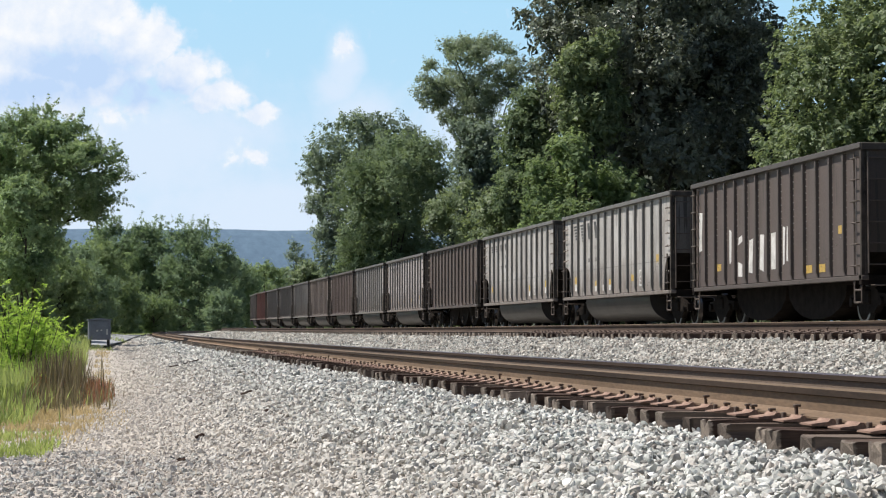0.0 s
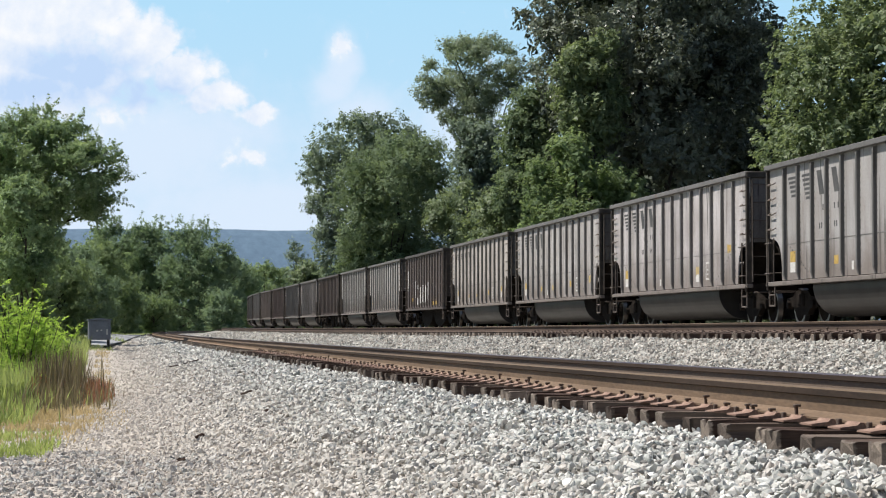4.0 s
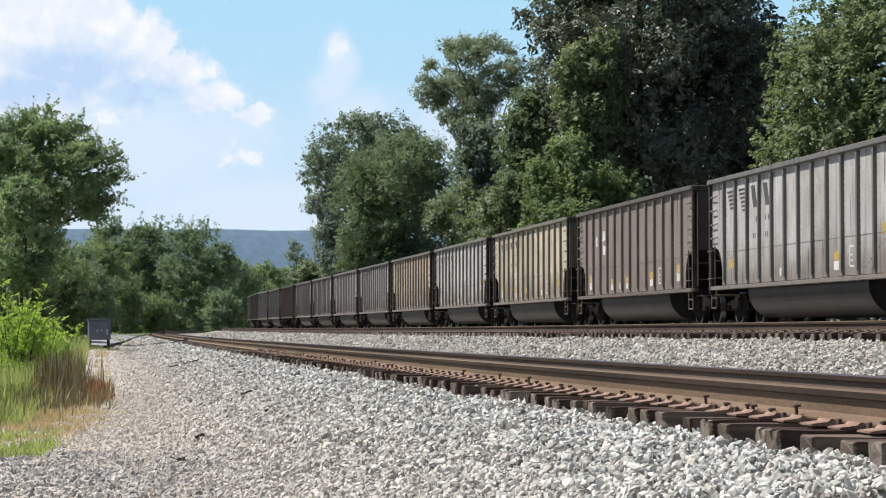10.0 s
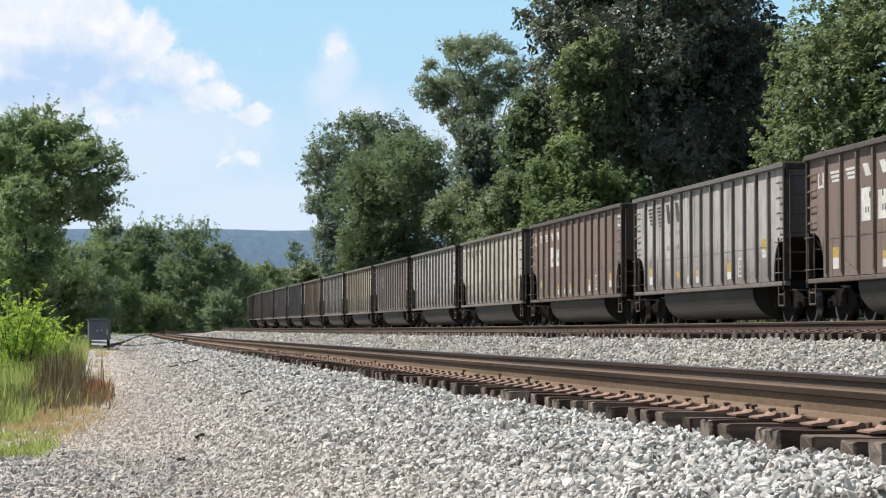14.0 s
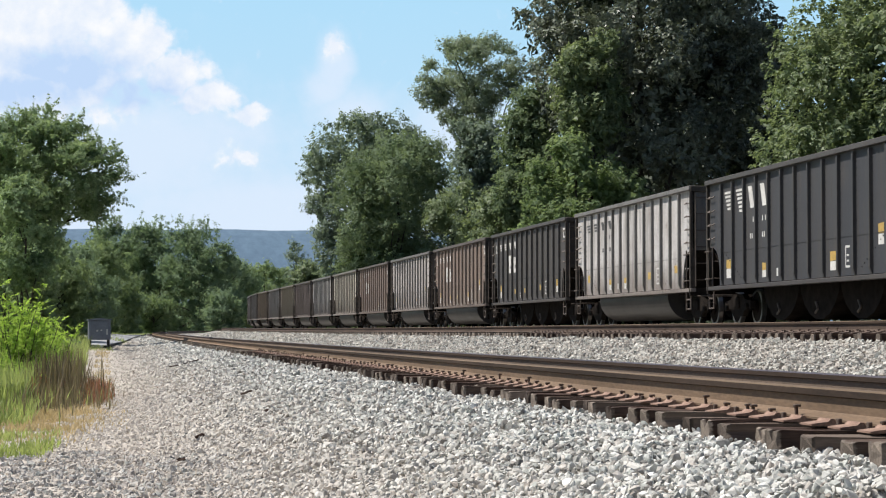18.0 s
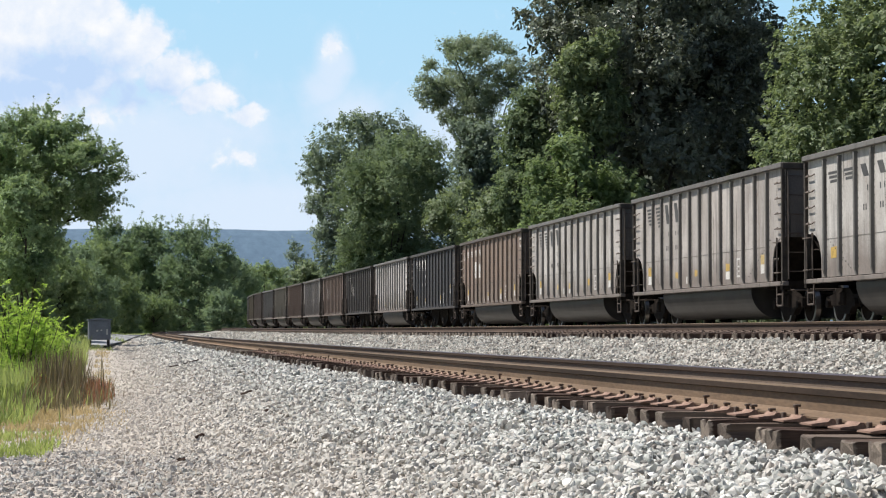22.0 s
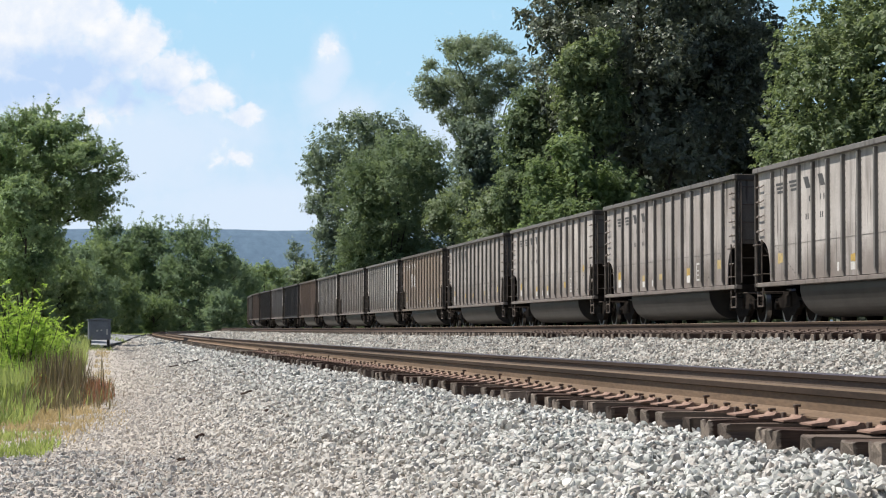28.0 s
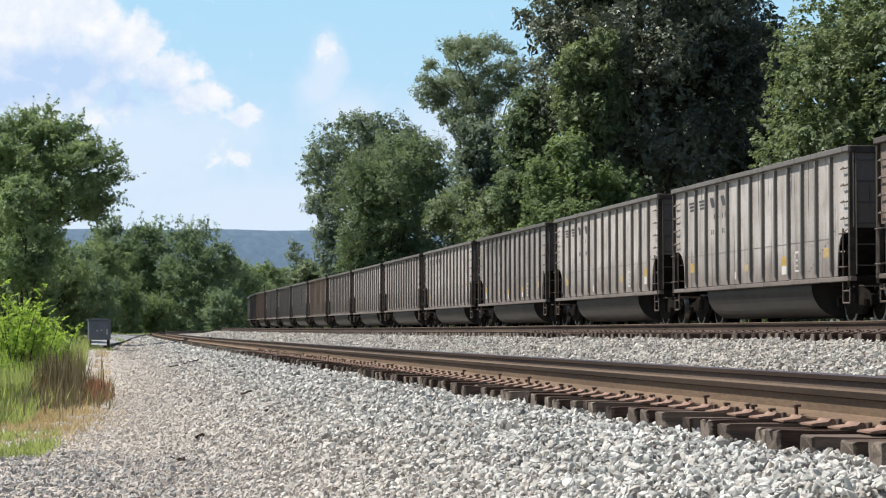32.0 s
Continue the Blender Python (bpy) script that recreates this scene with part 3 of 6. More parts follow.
def build_track(u, head, first, last_single, last, seed, label, rust):
    """A track: two rails, ties, plates and spikes. Ties up to last_single are single parts."""
    rng = random.Random(seed)
    track = empty("railway_track", label, "railway track")
    stations = spaced([(-120, 0, 10), (0, 200, 5), (200, 700, 6)])
    z0 = head - 0.186
    for side in (-0.7525, 0.7525):
        v, f = swept(RAIL_SECTION, stations, u + side, z0)
        rail = link_mesh("rail", v, f, rust if side < 0 or rust == RAIL_DARK else RAIL_DULL, track, "rust-brown steel rail")
        v, f = swept(HEAD_SECTION, stations, u + side, z0 + 0.0005)
        link_mesh("rail_head", v, f, RAIL_HEAD, rail, "dark oily rail head")
        v, f = swept(TOP_SECTION, stations, u + side, z0 + 0.0005)
        link_mesh("running_surface", v, f, RAIL_TOP if side < 0 else RAIL_SKY_TINT, rail, "polished running surface")
    ties = [tie_mesh(seed * 10 + i) for i in range(6)]
    plate, spike, anchor = plate_mesh(PLATE_RUST if rust == RAIL_SIDE else PLATE_DARK), spike_mesh(), anchor_mesh()
    s = -60.0
    rest_v, rest_f = [], []
    while s < last:
        shift, turn = rng.choice((0.3, 0.5, 0.7, 0.9, 1.6)) * rng.uniform(-0.08, 0.08), rng.uniform(-1.6, 1.6)
        low = rng.uniform(-0.012, 0.006)
        m = Matrix.Translation(along(s, u, z0 - 0.022)) @ pose(0, 0, 0, 0, 0, heading(s))
        if first <= s < last_single:
            tie = share("tie", ties[rng.randrange(6)], track, m @ pose(shift, 0, low - 0.004, 0, rng.uniform(-0.5, 0.5), turn))
            for side in (-0.7525, 0.7525):
                if side > 0 and s > first + 30:
                    continue
                share("tie_plate", plate, track, m @ pose(side, rng.uniform(-0.015, 0.015), 0.0))
                for sx, sy, often in ((-0.098, -0.06, 0.22), (-0.098, 0.06, 0.80), (0.098, 0.05, 0.25)):
                    if rng.random() < often:
                        up = rng.choice((0, 0, 0, 0.004, 0.008, 0.01, 0.012, 0.04)) if sx < 0 else 0.0
                        share("spike", spike, track, m @ pose(side + sx, sy, 0.032 + up, 0, rng.uniform(-6, 6), 0 if sx < 0 else 180))
                if rng.random() < 0.5:
                    share("rail_anchor", anchor, track, m @ pose(side, 0.15, 0.02))
        else:
            k = len(rest_v)
            for x in (-1.3 + shift, 1.3 + shift):
                for y in (-0.115, 0.115):
                    for z in (-0.17, 0.0):
                        rest_v.append(m @ Vector((x, y, z + low)))
            rest_f += [tuple(k + i for i in q) for q in ((0, 1, 3, 2), (4, 6, 7, 5), (0, 4, 5, 1), (2, 3, 7, 6), (1, 5, 7, 3))]
        s += 0.50 + rng.uniform(-0.015, 0.015)
    tagged(link_mesh("tie_rest", rest_v, rest_f, TIE_WOOD, track), "weathered wooden ties farther along the track", kind="stuff")
    return track


# ------------------------------------------------------------------ train
LENGTH, HALF_W, SILL, TOP = 14.60, 1.58, 0.86, 3.81
RIB = 0.078   # how far the ribs stand out from the sheet


def truck(parent, y):
    """A two-axle freight truck: side frames, bolster, wheels with bearing caps."""
    base = new("truck")
    base.parent = parent
    base.matrix_basis = pose(0, y, 0)
    for sx in (-1, 1):
        bm = bmesh.new()
        x0, x1 = sorted((sx * 0.93, sx * 1.07))
        prof = [(-1.12, 0.40), (-1.12, 0.62), (-0.65, 0.66), (-0.42, 0.80), (0.42, 0.80), (0.65, 0.66), (1.12, 0.62), (1.12, 0.40), (0.66, 0.42), (0.40, 0.22), (-0.40, 0.22), (-0.66, 0.42)]
        a = [bm.verts.new((x0, yy, z)) for yy, z in prof]
        b = [bm.verts.new((x1, yy, z)) for yy, z in prof]
        for i in range(12):
            bm.faces.new((a[i], a[(i + 1) % 12], b[(i + 1) % 12], b[i]))
        bm.faces.new(a)
        bm.faces.new(b[::-1])
        bmesh.ops.recalc_face_normals(bm, faces=bm.faces[:])
        part("side_frame", bm, DARK_STEEL, base)
        for wy in (-0.89, 0.89):
            bm = bmesh.new()
            rod(bm, (sx * 0.69, wy, 0.46), (sx * 0.82, wy, 0.46), 0.457, 28)
            rod(bm, (sx * 0.665, wy, 0.46), (sx * 0.69, wy, 0.46), 0.485, 28)
            rod(bm, (sx * 0.80, wy, 0.46), (sx * 0.86, wy, 0.46), 0.16, 14)
            wheel = part("wheel", bm, WHEEL_STEEL, base)
            if sx < 0:
                bm = bmesh.new()
                rings = [[bm.verts.new((-q, wy + r * math.cos(k * math.pi / 14), 0.46 + r * math.sin(k * math.pi / 14))) for k in range(28)]
                         for q, r in ((0.70, 0.4605), (0.8215, 0.4605), (0.824, 0.385))]
                for ra, rb in zip(rings, rings[1:]):
                    for k in range(28):
                        bm.faces.new((ra[k], ra[(k + 1) % 28], rb[(k + 1) % 28], rb[k]))
                part("tread", bm, TREAD_STEEL, wheel, "bright worn wheel tread")
            bm = bmesh.new()
            rod(bm, (sx * 1.00, wy, 0.47), (sx * 1.14, wy, 0.47), 0.10, 12)
            part("bearing_cap", bm, DARK_STEEL, wheel)
    bm = bmesh.new()
    box(bm, -1.12, 1.12, -0.2, 0.2, 0.42, 0.72, 0.03)
    part("bolster", bm, DARK_STEEL, base)
    return base


def ladder(parent, x, y, z0, z1, out, wide, across, joined=False):
    """Ladder irons on a car corner: rungs with bent ends on two thin rails."""
    bm = bmesh.new()
    for d in (-wide / 2, wide / 2):
        a = Vector((x, y + d, z0)) if not across else Vector((x + d, y, z0))
        rod(bm, a, a + Vector((0, 0, z1 - z0)), 0.022, 5)
    rails = part("ladder", bm, RUNG_STEEL, parent, "steel ladder with bent rungs")
    n = round((z1 - z0) / 0.42)
    bm = bmesh.new()
    if across:
        rod(bm, (-wide / 2, 0, 0), (wide / 2, 0, 0), 0.016, 5)
    else:
        rod(bm, (out, -wide / 2, 0), (out, wide / 2, 0), 0.016, 5)
        for d in (-wide / 2, wide / 2):
            rod(bm, (0, d, 0), (out, d, 0), 0.016, 5)
    first = None
    if x > 0 or joined:
        # the side away from the line of sight, and cars that stay far off: rungs stay in one mesh with the rails
        ring = bmesh.new()
        for i in range(n):
            zz = z0 + 0.18 + i * (z1 - z0 - 0.3) / max(1, n - 1)
            if across:
                rod(ring, (x - wide / 2, y, zz), (x + wide / 2, y, zz), 0.016, 5)
            else:
                rod(ring, (x + out, y - wide / 2, zz), (x + out, y + wide / 2, zz), 0.016, 5)
        bm.free()
        me = rails.data
        ring.from_mesh(me)
        ring.to_mesh(me)
        ring.free()
        return
    for i in range(n):
        place = pose(x, y, z0 + 0.18 + i * (z1 - z0 - 0.3) / max(1, n - 1))
        if first is None:
            first = part("rung", bm, RUNG_STEEL, rails)
            first.matrix_basis = place
        else:
            share("rung", first.data, rails, place)


def grab_irons(parent, sx, y, joined=False):
    """Short bent hand grips up the side sheet near a corner."""
    first = None
    if joined:
        bm = bmesh.new()
        x0, x1 = sx * (HALF_W - RIB), sx * (HALF_W + 0.0)
        for i in range(4):
            z = 2.25 + i * 0.36
            for d in (-0.2, 0.2):
                rod(bm, (x0, y + d, z + 0.05), (x1, y + d, z), 0.016, 5)
            rod(bm, (x1, y - 0.2, z), (x1, y + 0.2, z), 0.016, 5)
        part("grab_iron", bm, RUNG_STEEL, parent)
        return
    for i in range(4):
        if first is None:
            bm = bmesh.new()
            x0, x1 = sx * (HALF_W - RIB), sx * (HALF_W + 0.0)
            for d in (-0.2, 0.2):
                rod(bm, (x0, d, 0.05), (x1, d, 0), 0.016, 5)
            rod(bm, (x1, -0.2, 0), (x1, 0.2, 0), 0.016, 5)
            first = part("grab_iron", bm, RUNG_STEEL, parent)
            first.matrix_basis = pose(0, y, 2.25 + i * 0.36)
        else:
            share("grab_iron", first.data, parent, pose(0, y, 2.25 + i * 0.36))


def stud(bm, x, y, z, r):
    """A low square rivet head on the side sheet."""
    a = [bm.verts.new((x, y + dy * r, z + dz * r)) for dy, dz in ((-1, -1), (1, -1), (1, 1), (-1, 1))]
    b = [bm.verts.new((x - 0.014, y + dy * r * 0.7, z + dz * r * 0.7)) for dy, dz in ((-1, -1), (1, -1), (1, 1), (-1, 1))]
    bm.faces.new(b[::-1])
    for i in range(4):
        bm.faces.new((a[(i + 1) % 4], a[i], b[i], b[(i + 1) % 4]))


def coal_car(kind, far=False):
    """A coal car. kind: tub (round belly), bay (three hopper bays), twin (two rounded bellies)."""
    car = empty("coal_car", "", "railway car")
    half = LENGTH / 2 if kind != "twin" else 6.62
    step = half / (LENGTH / 2)   # spacing of the ribs
    cut = kind != "twin"
    wall_z = SILL + 0.17
    cut_len, cut_h = 1.0, 1.02
    # side sheets, with the quarter-round openings at both ends
    for sx in (-1, 1):
        outline = [(-half, TOP - 0.1), (half, TOP - 0.1)]
        if cut:
            for sign in (1, -1):
                pts = [(sign * (half - cut_len * math.sin(a) ** 0.65), wall_z + cut_h * math.cos(a) ** 0.65 if a < 1.57 else wall_z) for a in [radians(q) for q in range(0, 91, 15)]]
                outline += pts if sign > 0 else pts[::-1]
        else:
            outline += [(half, wall_z), (-half, wall_z)]
        bm = bmesh.new()
        x0, x1 = sorted((sx * (HALF_W - RIB), sx * (HALF_W - RIB - 0.03)))
        a = [bm.verts.new((x0, y, z)) for y, z in outline]
        b = [bm.verts.new((x1, y, z)) for y, z in outline]
        k = len(outline)
        for i in range(k):
            bm.faces.new((a[i], a[(i + 1) % k], b[(i + 1) % k], b[i]))
        bm.faces.new(a)
        bm.faces.new(b[::-1])
        bmesh.ops.recalc_face_normals(bm, faces=bm.faces[:])
        bmesh.ops.triangulate(bm, faces=[f for f in bm.faces if len(f.verts) > 4])
        part("side_sheet", bm, PAINT, car)
        # seam weld along the lower third
        bm = bmesh.new()
        e = sorted((sx * (HALF_W - RIB), sx * (HALF_W - RIB + 0.007)))
        box(bm, e[0], e[1], -half + 1.2, half - 1.2, 1.865, 1.88)
        if cut:
            part("seam", bm, PAINT, car)
        bm = bmesh.new()
        x0, x1 = sorted((sx * (HALF_W - 0.17), sx * (HALF_W + 0.035)))
        box(bm, x0, x1, -half - 0.03, half + 0.03, TOP - 0.12, TOP, 0.012)
        part("top_chord", bm, PAINT, car, "dark steel top edge")
        bm = bmesh.new()
        o, i = sx * HALF_W, sx * (HALF_W - 0.16)
        box(bm, min(i, o), max(i, o), -half - 0.02, half + 0.02, SILL + 0.05, SILL + 0.15, 0.01)
        part("side_sill", bm, PAINT, car)
        first = None
        for j in range(13):
            y = (-6.0 + j) * step
            if first is None:
                bm = bmesh.new()
                o, i = sx * (HALF_W - 0.005), sx * (HALF_W - RIB - 0.005)
                w0, w1 = 0.045, 0.062
                zs = [(TOP - 0.15, 0.0), (SILL + 0.32, 0.0), (SILL + 0.17, 0.05)]
                rings = []
                for z, back in zs:
                    rings.append([bm.verts.new(q) for q in ((i, -w1, z), (o - sx * back, -w0, z), (o - sx * back, w0, z), (i, w1, z))])
                for r0, r1 in zip(rings, rings[1:]):
                    for q in range(3):
                        bm.faces.new((r0[q], r0[q + 1], r1[q + 1], r1[q]))
                bm.faces.new(rings[0])
                bm.faces.new(rings[-1][::-1])
                bmesh.ops.recalc_face_normals(bm, faces=bm.faces[:])
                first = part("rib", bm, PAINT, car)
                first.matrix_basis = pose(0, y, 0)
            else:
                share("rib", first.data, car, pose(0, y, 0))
    if not far:
        # rivets beside every rib, and along the slope sheets behind the side
        bm = bmesh.new()
        x0 = -(HALF_W - RIB)
        for j in range(13):
            for q in range(16):
                y, z = (-6.0 + j) * step - 0.085, SILL + 0.36 + q * 0.16
                stud(bm, x0, y, z, 0.014)
        for sy in (-1, 1):
            for q in range(12):
                y = sy * (half - 1.15 - 0.16 * q)
                if abs((y + 0.5) % 1.0 - 0.5) > 0.10:
                    stud(bm, x0, y, 2.02 - 0.075 * q, 0.016)
        tagged(part("rivet_pattern", bm, PAINT, car), "rows of small rivets along the ribs", kind="stuff")
    # ends
    for sy in (-1, 1):
        y_wall = sy * (half - 0.03)
        bm = bmesh.new()
        y0, y1 = sorted((y_wall, y_wall - sy * 0.04))
        low = 2.05 if cut else 1.5
        box(bm, -HALF_W + 0.14, HALF_W - 0.14, y0, y1, low, TOP - 0.08)
        part("end_sheet", bm, PAINT, car, "grimy dark end wall")
        bm = bmesh.new()
        y2 = sy * (half - 1.75)
        a = [bm.verts.new(q) for q in ((-1.42, y_wall, low), (1.42, y_wall, low), (1.42, y2, SILL), (-1.42, y2, SILL))]
        b = [bm.verts.new(v.co + Vector((0, -sy * 0.05, -0.02))) for v in a]
        bm.faces.new(a)
        bm.faces.new(b[::-1])
        for i in range(4):
            bm.faces.new((a[i], b[i], b[(i + 1) % 4], a[(i + 1) % 4]))
        bmesh.ops.recalc_face_normals(bm, faces=bm.faces[:])
        part("slope_sheet", bm, DARK_STEEL, car, "sloping black end floor")
        bm = bmesh.new()
        y0, y1 = sorted((sy * (half + 0.05), sy * (half - 0.10)))
        box(bm, -HALF_W, HALF_W, y0, y1, TOP - 0.16, TOP - 0.005, 0.015)
        part("end_chord", bm, GRIMY_STEEL, car)
        for sx in (-1, 1):
            bm = bmesh.new()
            x0, x1 = sorted((sx * HALF_W, sx * (HALF_W - 0.14)))
            y0, y1 = sorted((sy * half, sy * (half - 0.09)))
            box(bm, x0, x1, y0, y1, SILL + 0.1, TOP - 0.1, 0.01)
            part("corner_post", bm, GRIMY_STEEL, car)
            ladder(car, sx * (HALF_W - 0.03), sy * (half - 0.30), SILL + 0.17, TOP - 0.2 if not cut else 2.05, sx * 0.09, 0.40, False, far)
            if cut:
                grab_irons(car, sx, sy * (half - 0.35), far)
            ladder(car, sx * 1.22, sy * (half + 0.045), SILL + 0.2, TOP - 0.2, 0, 0.44, True, far)
            bm = bmesh.new()
            for d in (0.12, 0.55):
                rod(bm, (sx * (HALF_W - 0.05), sy * (half - d), SILL + 0.1), (sx * (HALF_W - 0.05), sy * (half - d), SILL - 0.42), 0.022, 5)
            for z in (SILL - 0.42, SILL - 0.16):
                rod(bm, (sx * (HALF_W - 0.05), sy * (half - 0.12), z), (sx * (HALF_W - 0.05), sy * (half - 0.55), z), 0.022, 5)
            part("stirrup_step", bm, RUNG_STEEL, car, "bent steel step below the corner")
        bm = bmesh.new()
        y0, y1 = sorted((sy * half, sy * (half - 0.16)))
        box(bm, -HALF_W, HALF_W, y0, y1, SILL - 0.05, SILL + 0.16, 0.01)
        part("end_sill", bm, DARK_STEEL, car)
        bm = bmesh.new()
        y0, y1 = sorted((sy * (half - 0.3), sy * (PITCH_CAR / 2 - 0.16)))
        box(bm, -0.11, 0.11, y0, y1, 0.70, 0.93, 0.02)
        y0, y1 = sorted((sy * (PITCH_CAR / 2 - 0.30), sy * (PITCH_CAR / 2 + 0.05)))
        box(bm, -0.17 + 0.07 * sy, 0.17 + 0.07 * sy, y0, y1, 0.69, 0.99, 0.04)
        part("coupler", bm, DARK_STEEL, car, "black steel coupler")
        bm = bmesh.new()
        last = Vector((-0.35, sy * (half + 0.02), 0.85))
        for i in range(1, 7):
            a = i / 6
            q = Vector((-0.35 + 0.1 * a, sy * (half + 0.02 + 0.75 * a), 0.85 - 0.95 * a * (1.25 - a)))
            rod(bm, last, q, 0.026, 5)
            last = q
        part("air_hose", bm, RUNG_STEEL, car)
        bm = bmesh.new()
        rod(bm, (-1.40, sy * (half + 0.08), 0.80), (1.40, sy * (half + 0.08), 0.80), 0.02, 5)
        part("uncoupling_lever", bm, RUNG_STEEL, car)
        truck(car, sy * 6.15 * step)
    # belly
    if kind == "tub":
        for sx in (-1, 1):
            bm = bmesh.new()
            ring = [(0.06, SILL + 0.12), (1.40, SILL + 0.12), (1.42, 0.86)]
            ring += [(0.74 + 0.68 * math.cos(radians(q)), 0.86 + 0.70 * math.sin(radians(q))) for q in range(-9, -172, -9)]
            ring += [(0.06, 0.86)]
            prism(bm, [(sx * x, z) for x, z in ring], -4.3, 4.3)
            part("tub", bm, TUB_STEEL, car, "dark rounded steel belly")
    else:
        n = 3 if kind == "bay" else 2
        wide = 8.6 / n
        for j in range(n):
            yc = -4.3 + wide * (j + 0.5)
            bm = bmesh.new()
            prof = []
            steps = 9
            for i in range(steps + 1):
                a = math.pi * i / steps
                prof.append((yc + wide / 2 * math.cos(a) * 0.98, SILL + 0.1 - 0.86 * math.sin(a) ** (1.2 if kind == "bay" else 0.8)))
            deep = 0.95 if kind == "bay" else 1.05
            a = [bm.verts.new((-deep, y, z)) for y, z in prof]
            b = [bm.verts.new((deep, y, z)) for y, z in prof]
            for i in range(len(prof) - 1):
                bm.faces.new((a[i], a[i + 1], b[i + 1], b[i]))
            bm.faces.new((a[0], b[0], b[-1], a[-1]))
            bm.faces.new(a)
            bm.faces.new(b[::-1])
            bmesh.ops.recalc_face_normals(bm, faces=bm.faces[:])
            part("hopper_bay" if kind == "bay" else "tub", bm, DARK_STEEL, car, "dark steel hopper")
            if kind == "bay":
                bm = bmesh.new()
                rod(bm, (-1.00, yc + 0.12, 0.52), (-1.00, yc - 0.04, 0.36), 0.025, 6)
                rod(bm, (-1.00, yc - 0.04, 0.36), (-1.00, yc + 0.16, 0.26), 0.025, 6)
                part("door_gear", bm, RUNG_STEEL, car)
    bm = bmesh.new()
    box(bm, -0.3, 0.3, -half + 0.2, half - 0.2, 0.80, SILL + 0.1)
    part("centre_sill", bm, DARK_STEEL, car)
    bm = bmesh.new()
    box(bm, -1.40, 1.40, -half + 1.3, half - 1.3, 1.9, 2.0)
    part("inner_floor", bm, COAL, car, "black inside")
    return car


def markings(car, dark_car, style, rng):
    """Stencilled blocks and reflectors on the side towards the camera: bars instead of writing."""
    x0, x1 = -(HALF_W - RIB + 0.004), -(HALF_W - RIB - 0.01)
    ink = WHITE_MARK if dark_car else DARK_MARK
    x = sorted((x0, x1))
    def bay(j):
        return 5.5 - j
    if style:
        z_top = 3.44 if style == 2 else 3.36
        bm = bmesh.new()
        tall = style == 2
        for j, rows in ((0, 5 if tall else 3), (1, 6 if tall else 3)):
            for i in range(rows):
                z = z_top - 0.04 - i * (0.105 if tall else 0.095)
                box(bm, x[0], x[1], bay(j) - 0.30, bay(j) + 0.30 - 0.06 * i, z - 0.035, z + 0.025)
        tagged(part("striped_emblem", bm, ink, car, "striped stencil"), "striped stencil", kind="stuff")
        for j, w in ((2, 0.26), (3, 0.26)):
            bm = bmesh.new()
            h = 0.55 if tall else 0.27
            slant = [bm.verts.new(q) for q in ((x[0], bay(j) - w, z_top - h), (x[0], bay(j) + 0.06, z_top - h), (x[0], bay(j) + w, z_top), (x[0], bay(j) - 0.06, z_top))]
            back = [bm.verts.new((x[1], v.co.y, v.co.z)) for v in slant]
            bm.faces.new(slant)
            bm.faces.new(back[::-1])
            for q in range(4):
                bm.faces.new((slant[q], back[q], back[(q + 1) % 4], slant[(q + 1) % 4]))
            bmesh.ops.recalc_face_normals(bm, faces=bm.faces[:])
            part("stencil_block", bm, ink, car)
        bm = bmesh.new()
        for j in (2, 3):
            for i in range(2):
                zz = 2.62 - 0.30 * i if dark_car and style == 1 else 2.78 - 0.40 * i - (0.25 if tall else 0.0)
                box(bm, x[0], x[1], bay(j) - 0.20 + 0.1 * i, bay(j) - 0.14 + 0.1 * i, zz, zz + 0.13)
                if i or j == 3:
                    box(bm, x[0], x[1], bay(j) + 0.04, bay(j) + 0.10, zz, zz + 0.13)
        part("number_bars", bm, DARK_MARK if dark_car and style == 1 else ink, car)
    if dark_car and style == 1:
        for y0, z0, z1 in ((6.45, 3.02, 3.36), (-6.72, 3.12, 3.46)):
            bm = bmesh.new()
            for a, b, c, d in ((-0.20, -0.13, z0, z1), (0.10, 0.17, z0, z1), (-0.13, 0.10, z0, z0 + 0.06), (-0.13, 0.10, z1 - 0.06, z1) if y0 < 0 else (-0.13, 0.0, z0 + 0.06, z0 + 0.07)):
                box(bm, x[0], x[1], y0 + a, y0 + b, c, d)
            part("stencil_frame", bm, WHITE_MARK, car, "white stencilled outline")
        bm = bmesh.new()
        xx = sorted((x0 - 0.001, x1))
        box(bm, xx[0] + 0.003, xx[1] + 0.003, bay(2) - 0.2, bay(2) + 0.34, 2.15, 2.85)
        part("white_panel", bm, WHITE_MARK, car, "worn white patch")
        bm = bmesh.new()
        box(bm, xx[0] + 0.003, xx[1] + 0.003, bay(3) - 0.2, bay(3) + 0.34, 2.15, 2.75)
        part("white_panel", bm, WHITE_MARK, car, "worn white patch")
    for j, half_w, z0, tall in ((0, 0.23, 1.20, 0.24), (3, 0.17, 1.15, 0.17), (5, 0.17, 1.15, 0.17), (8, 0.19, 1.17, 0.20), (11, 0.18, 1.24 if rng.random() < 0.6 else 1.62, 0.22)):
        if j in (3, 5) and rng.random() < 0.3:
            continue
        fade = rng.uniform(0.55, 1.0)
        bm = bmesh.new()
        y0, z1 = bay(j) - 0.06, z0 + tall
        box(bm, x[0], x[1], y0 - half_w * fade, y0 + half_w, z1 + 0.004, z1 + tall)
        for v in bm.verts:
            v.co.z += rng.uniform(-0.02, 0.02)
        part("reflector", bm, YELLOW_MARK if rng.random() < 0.7 else FADED_MARK, car, "yellow reflector patch")
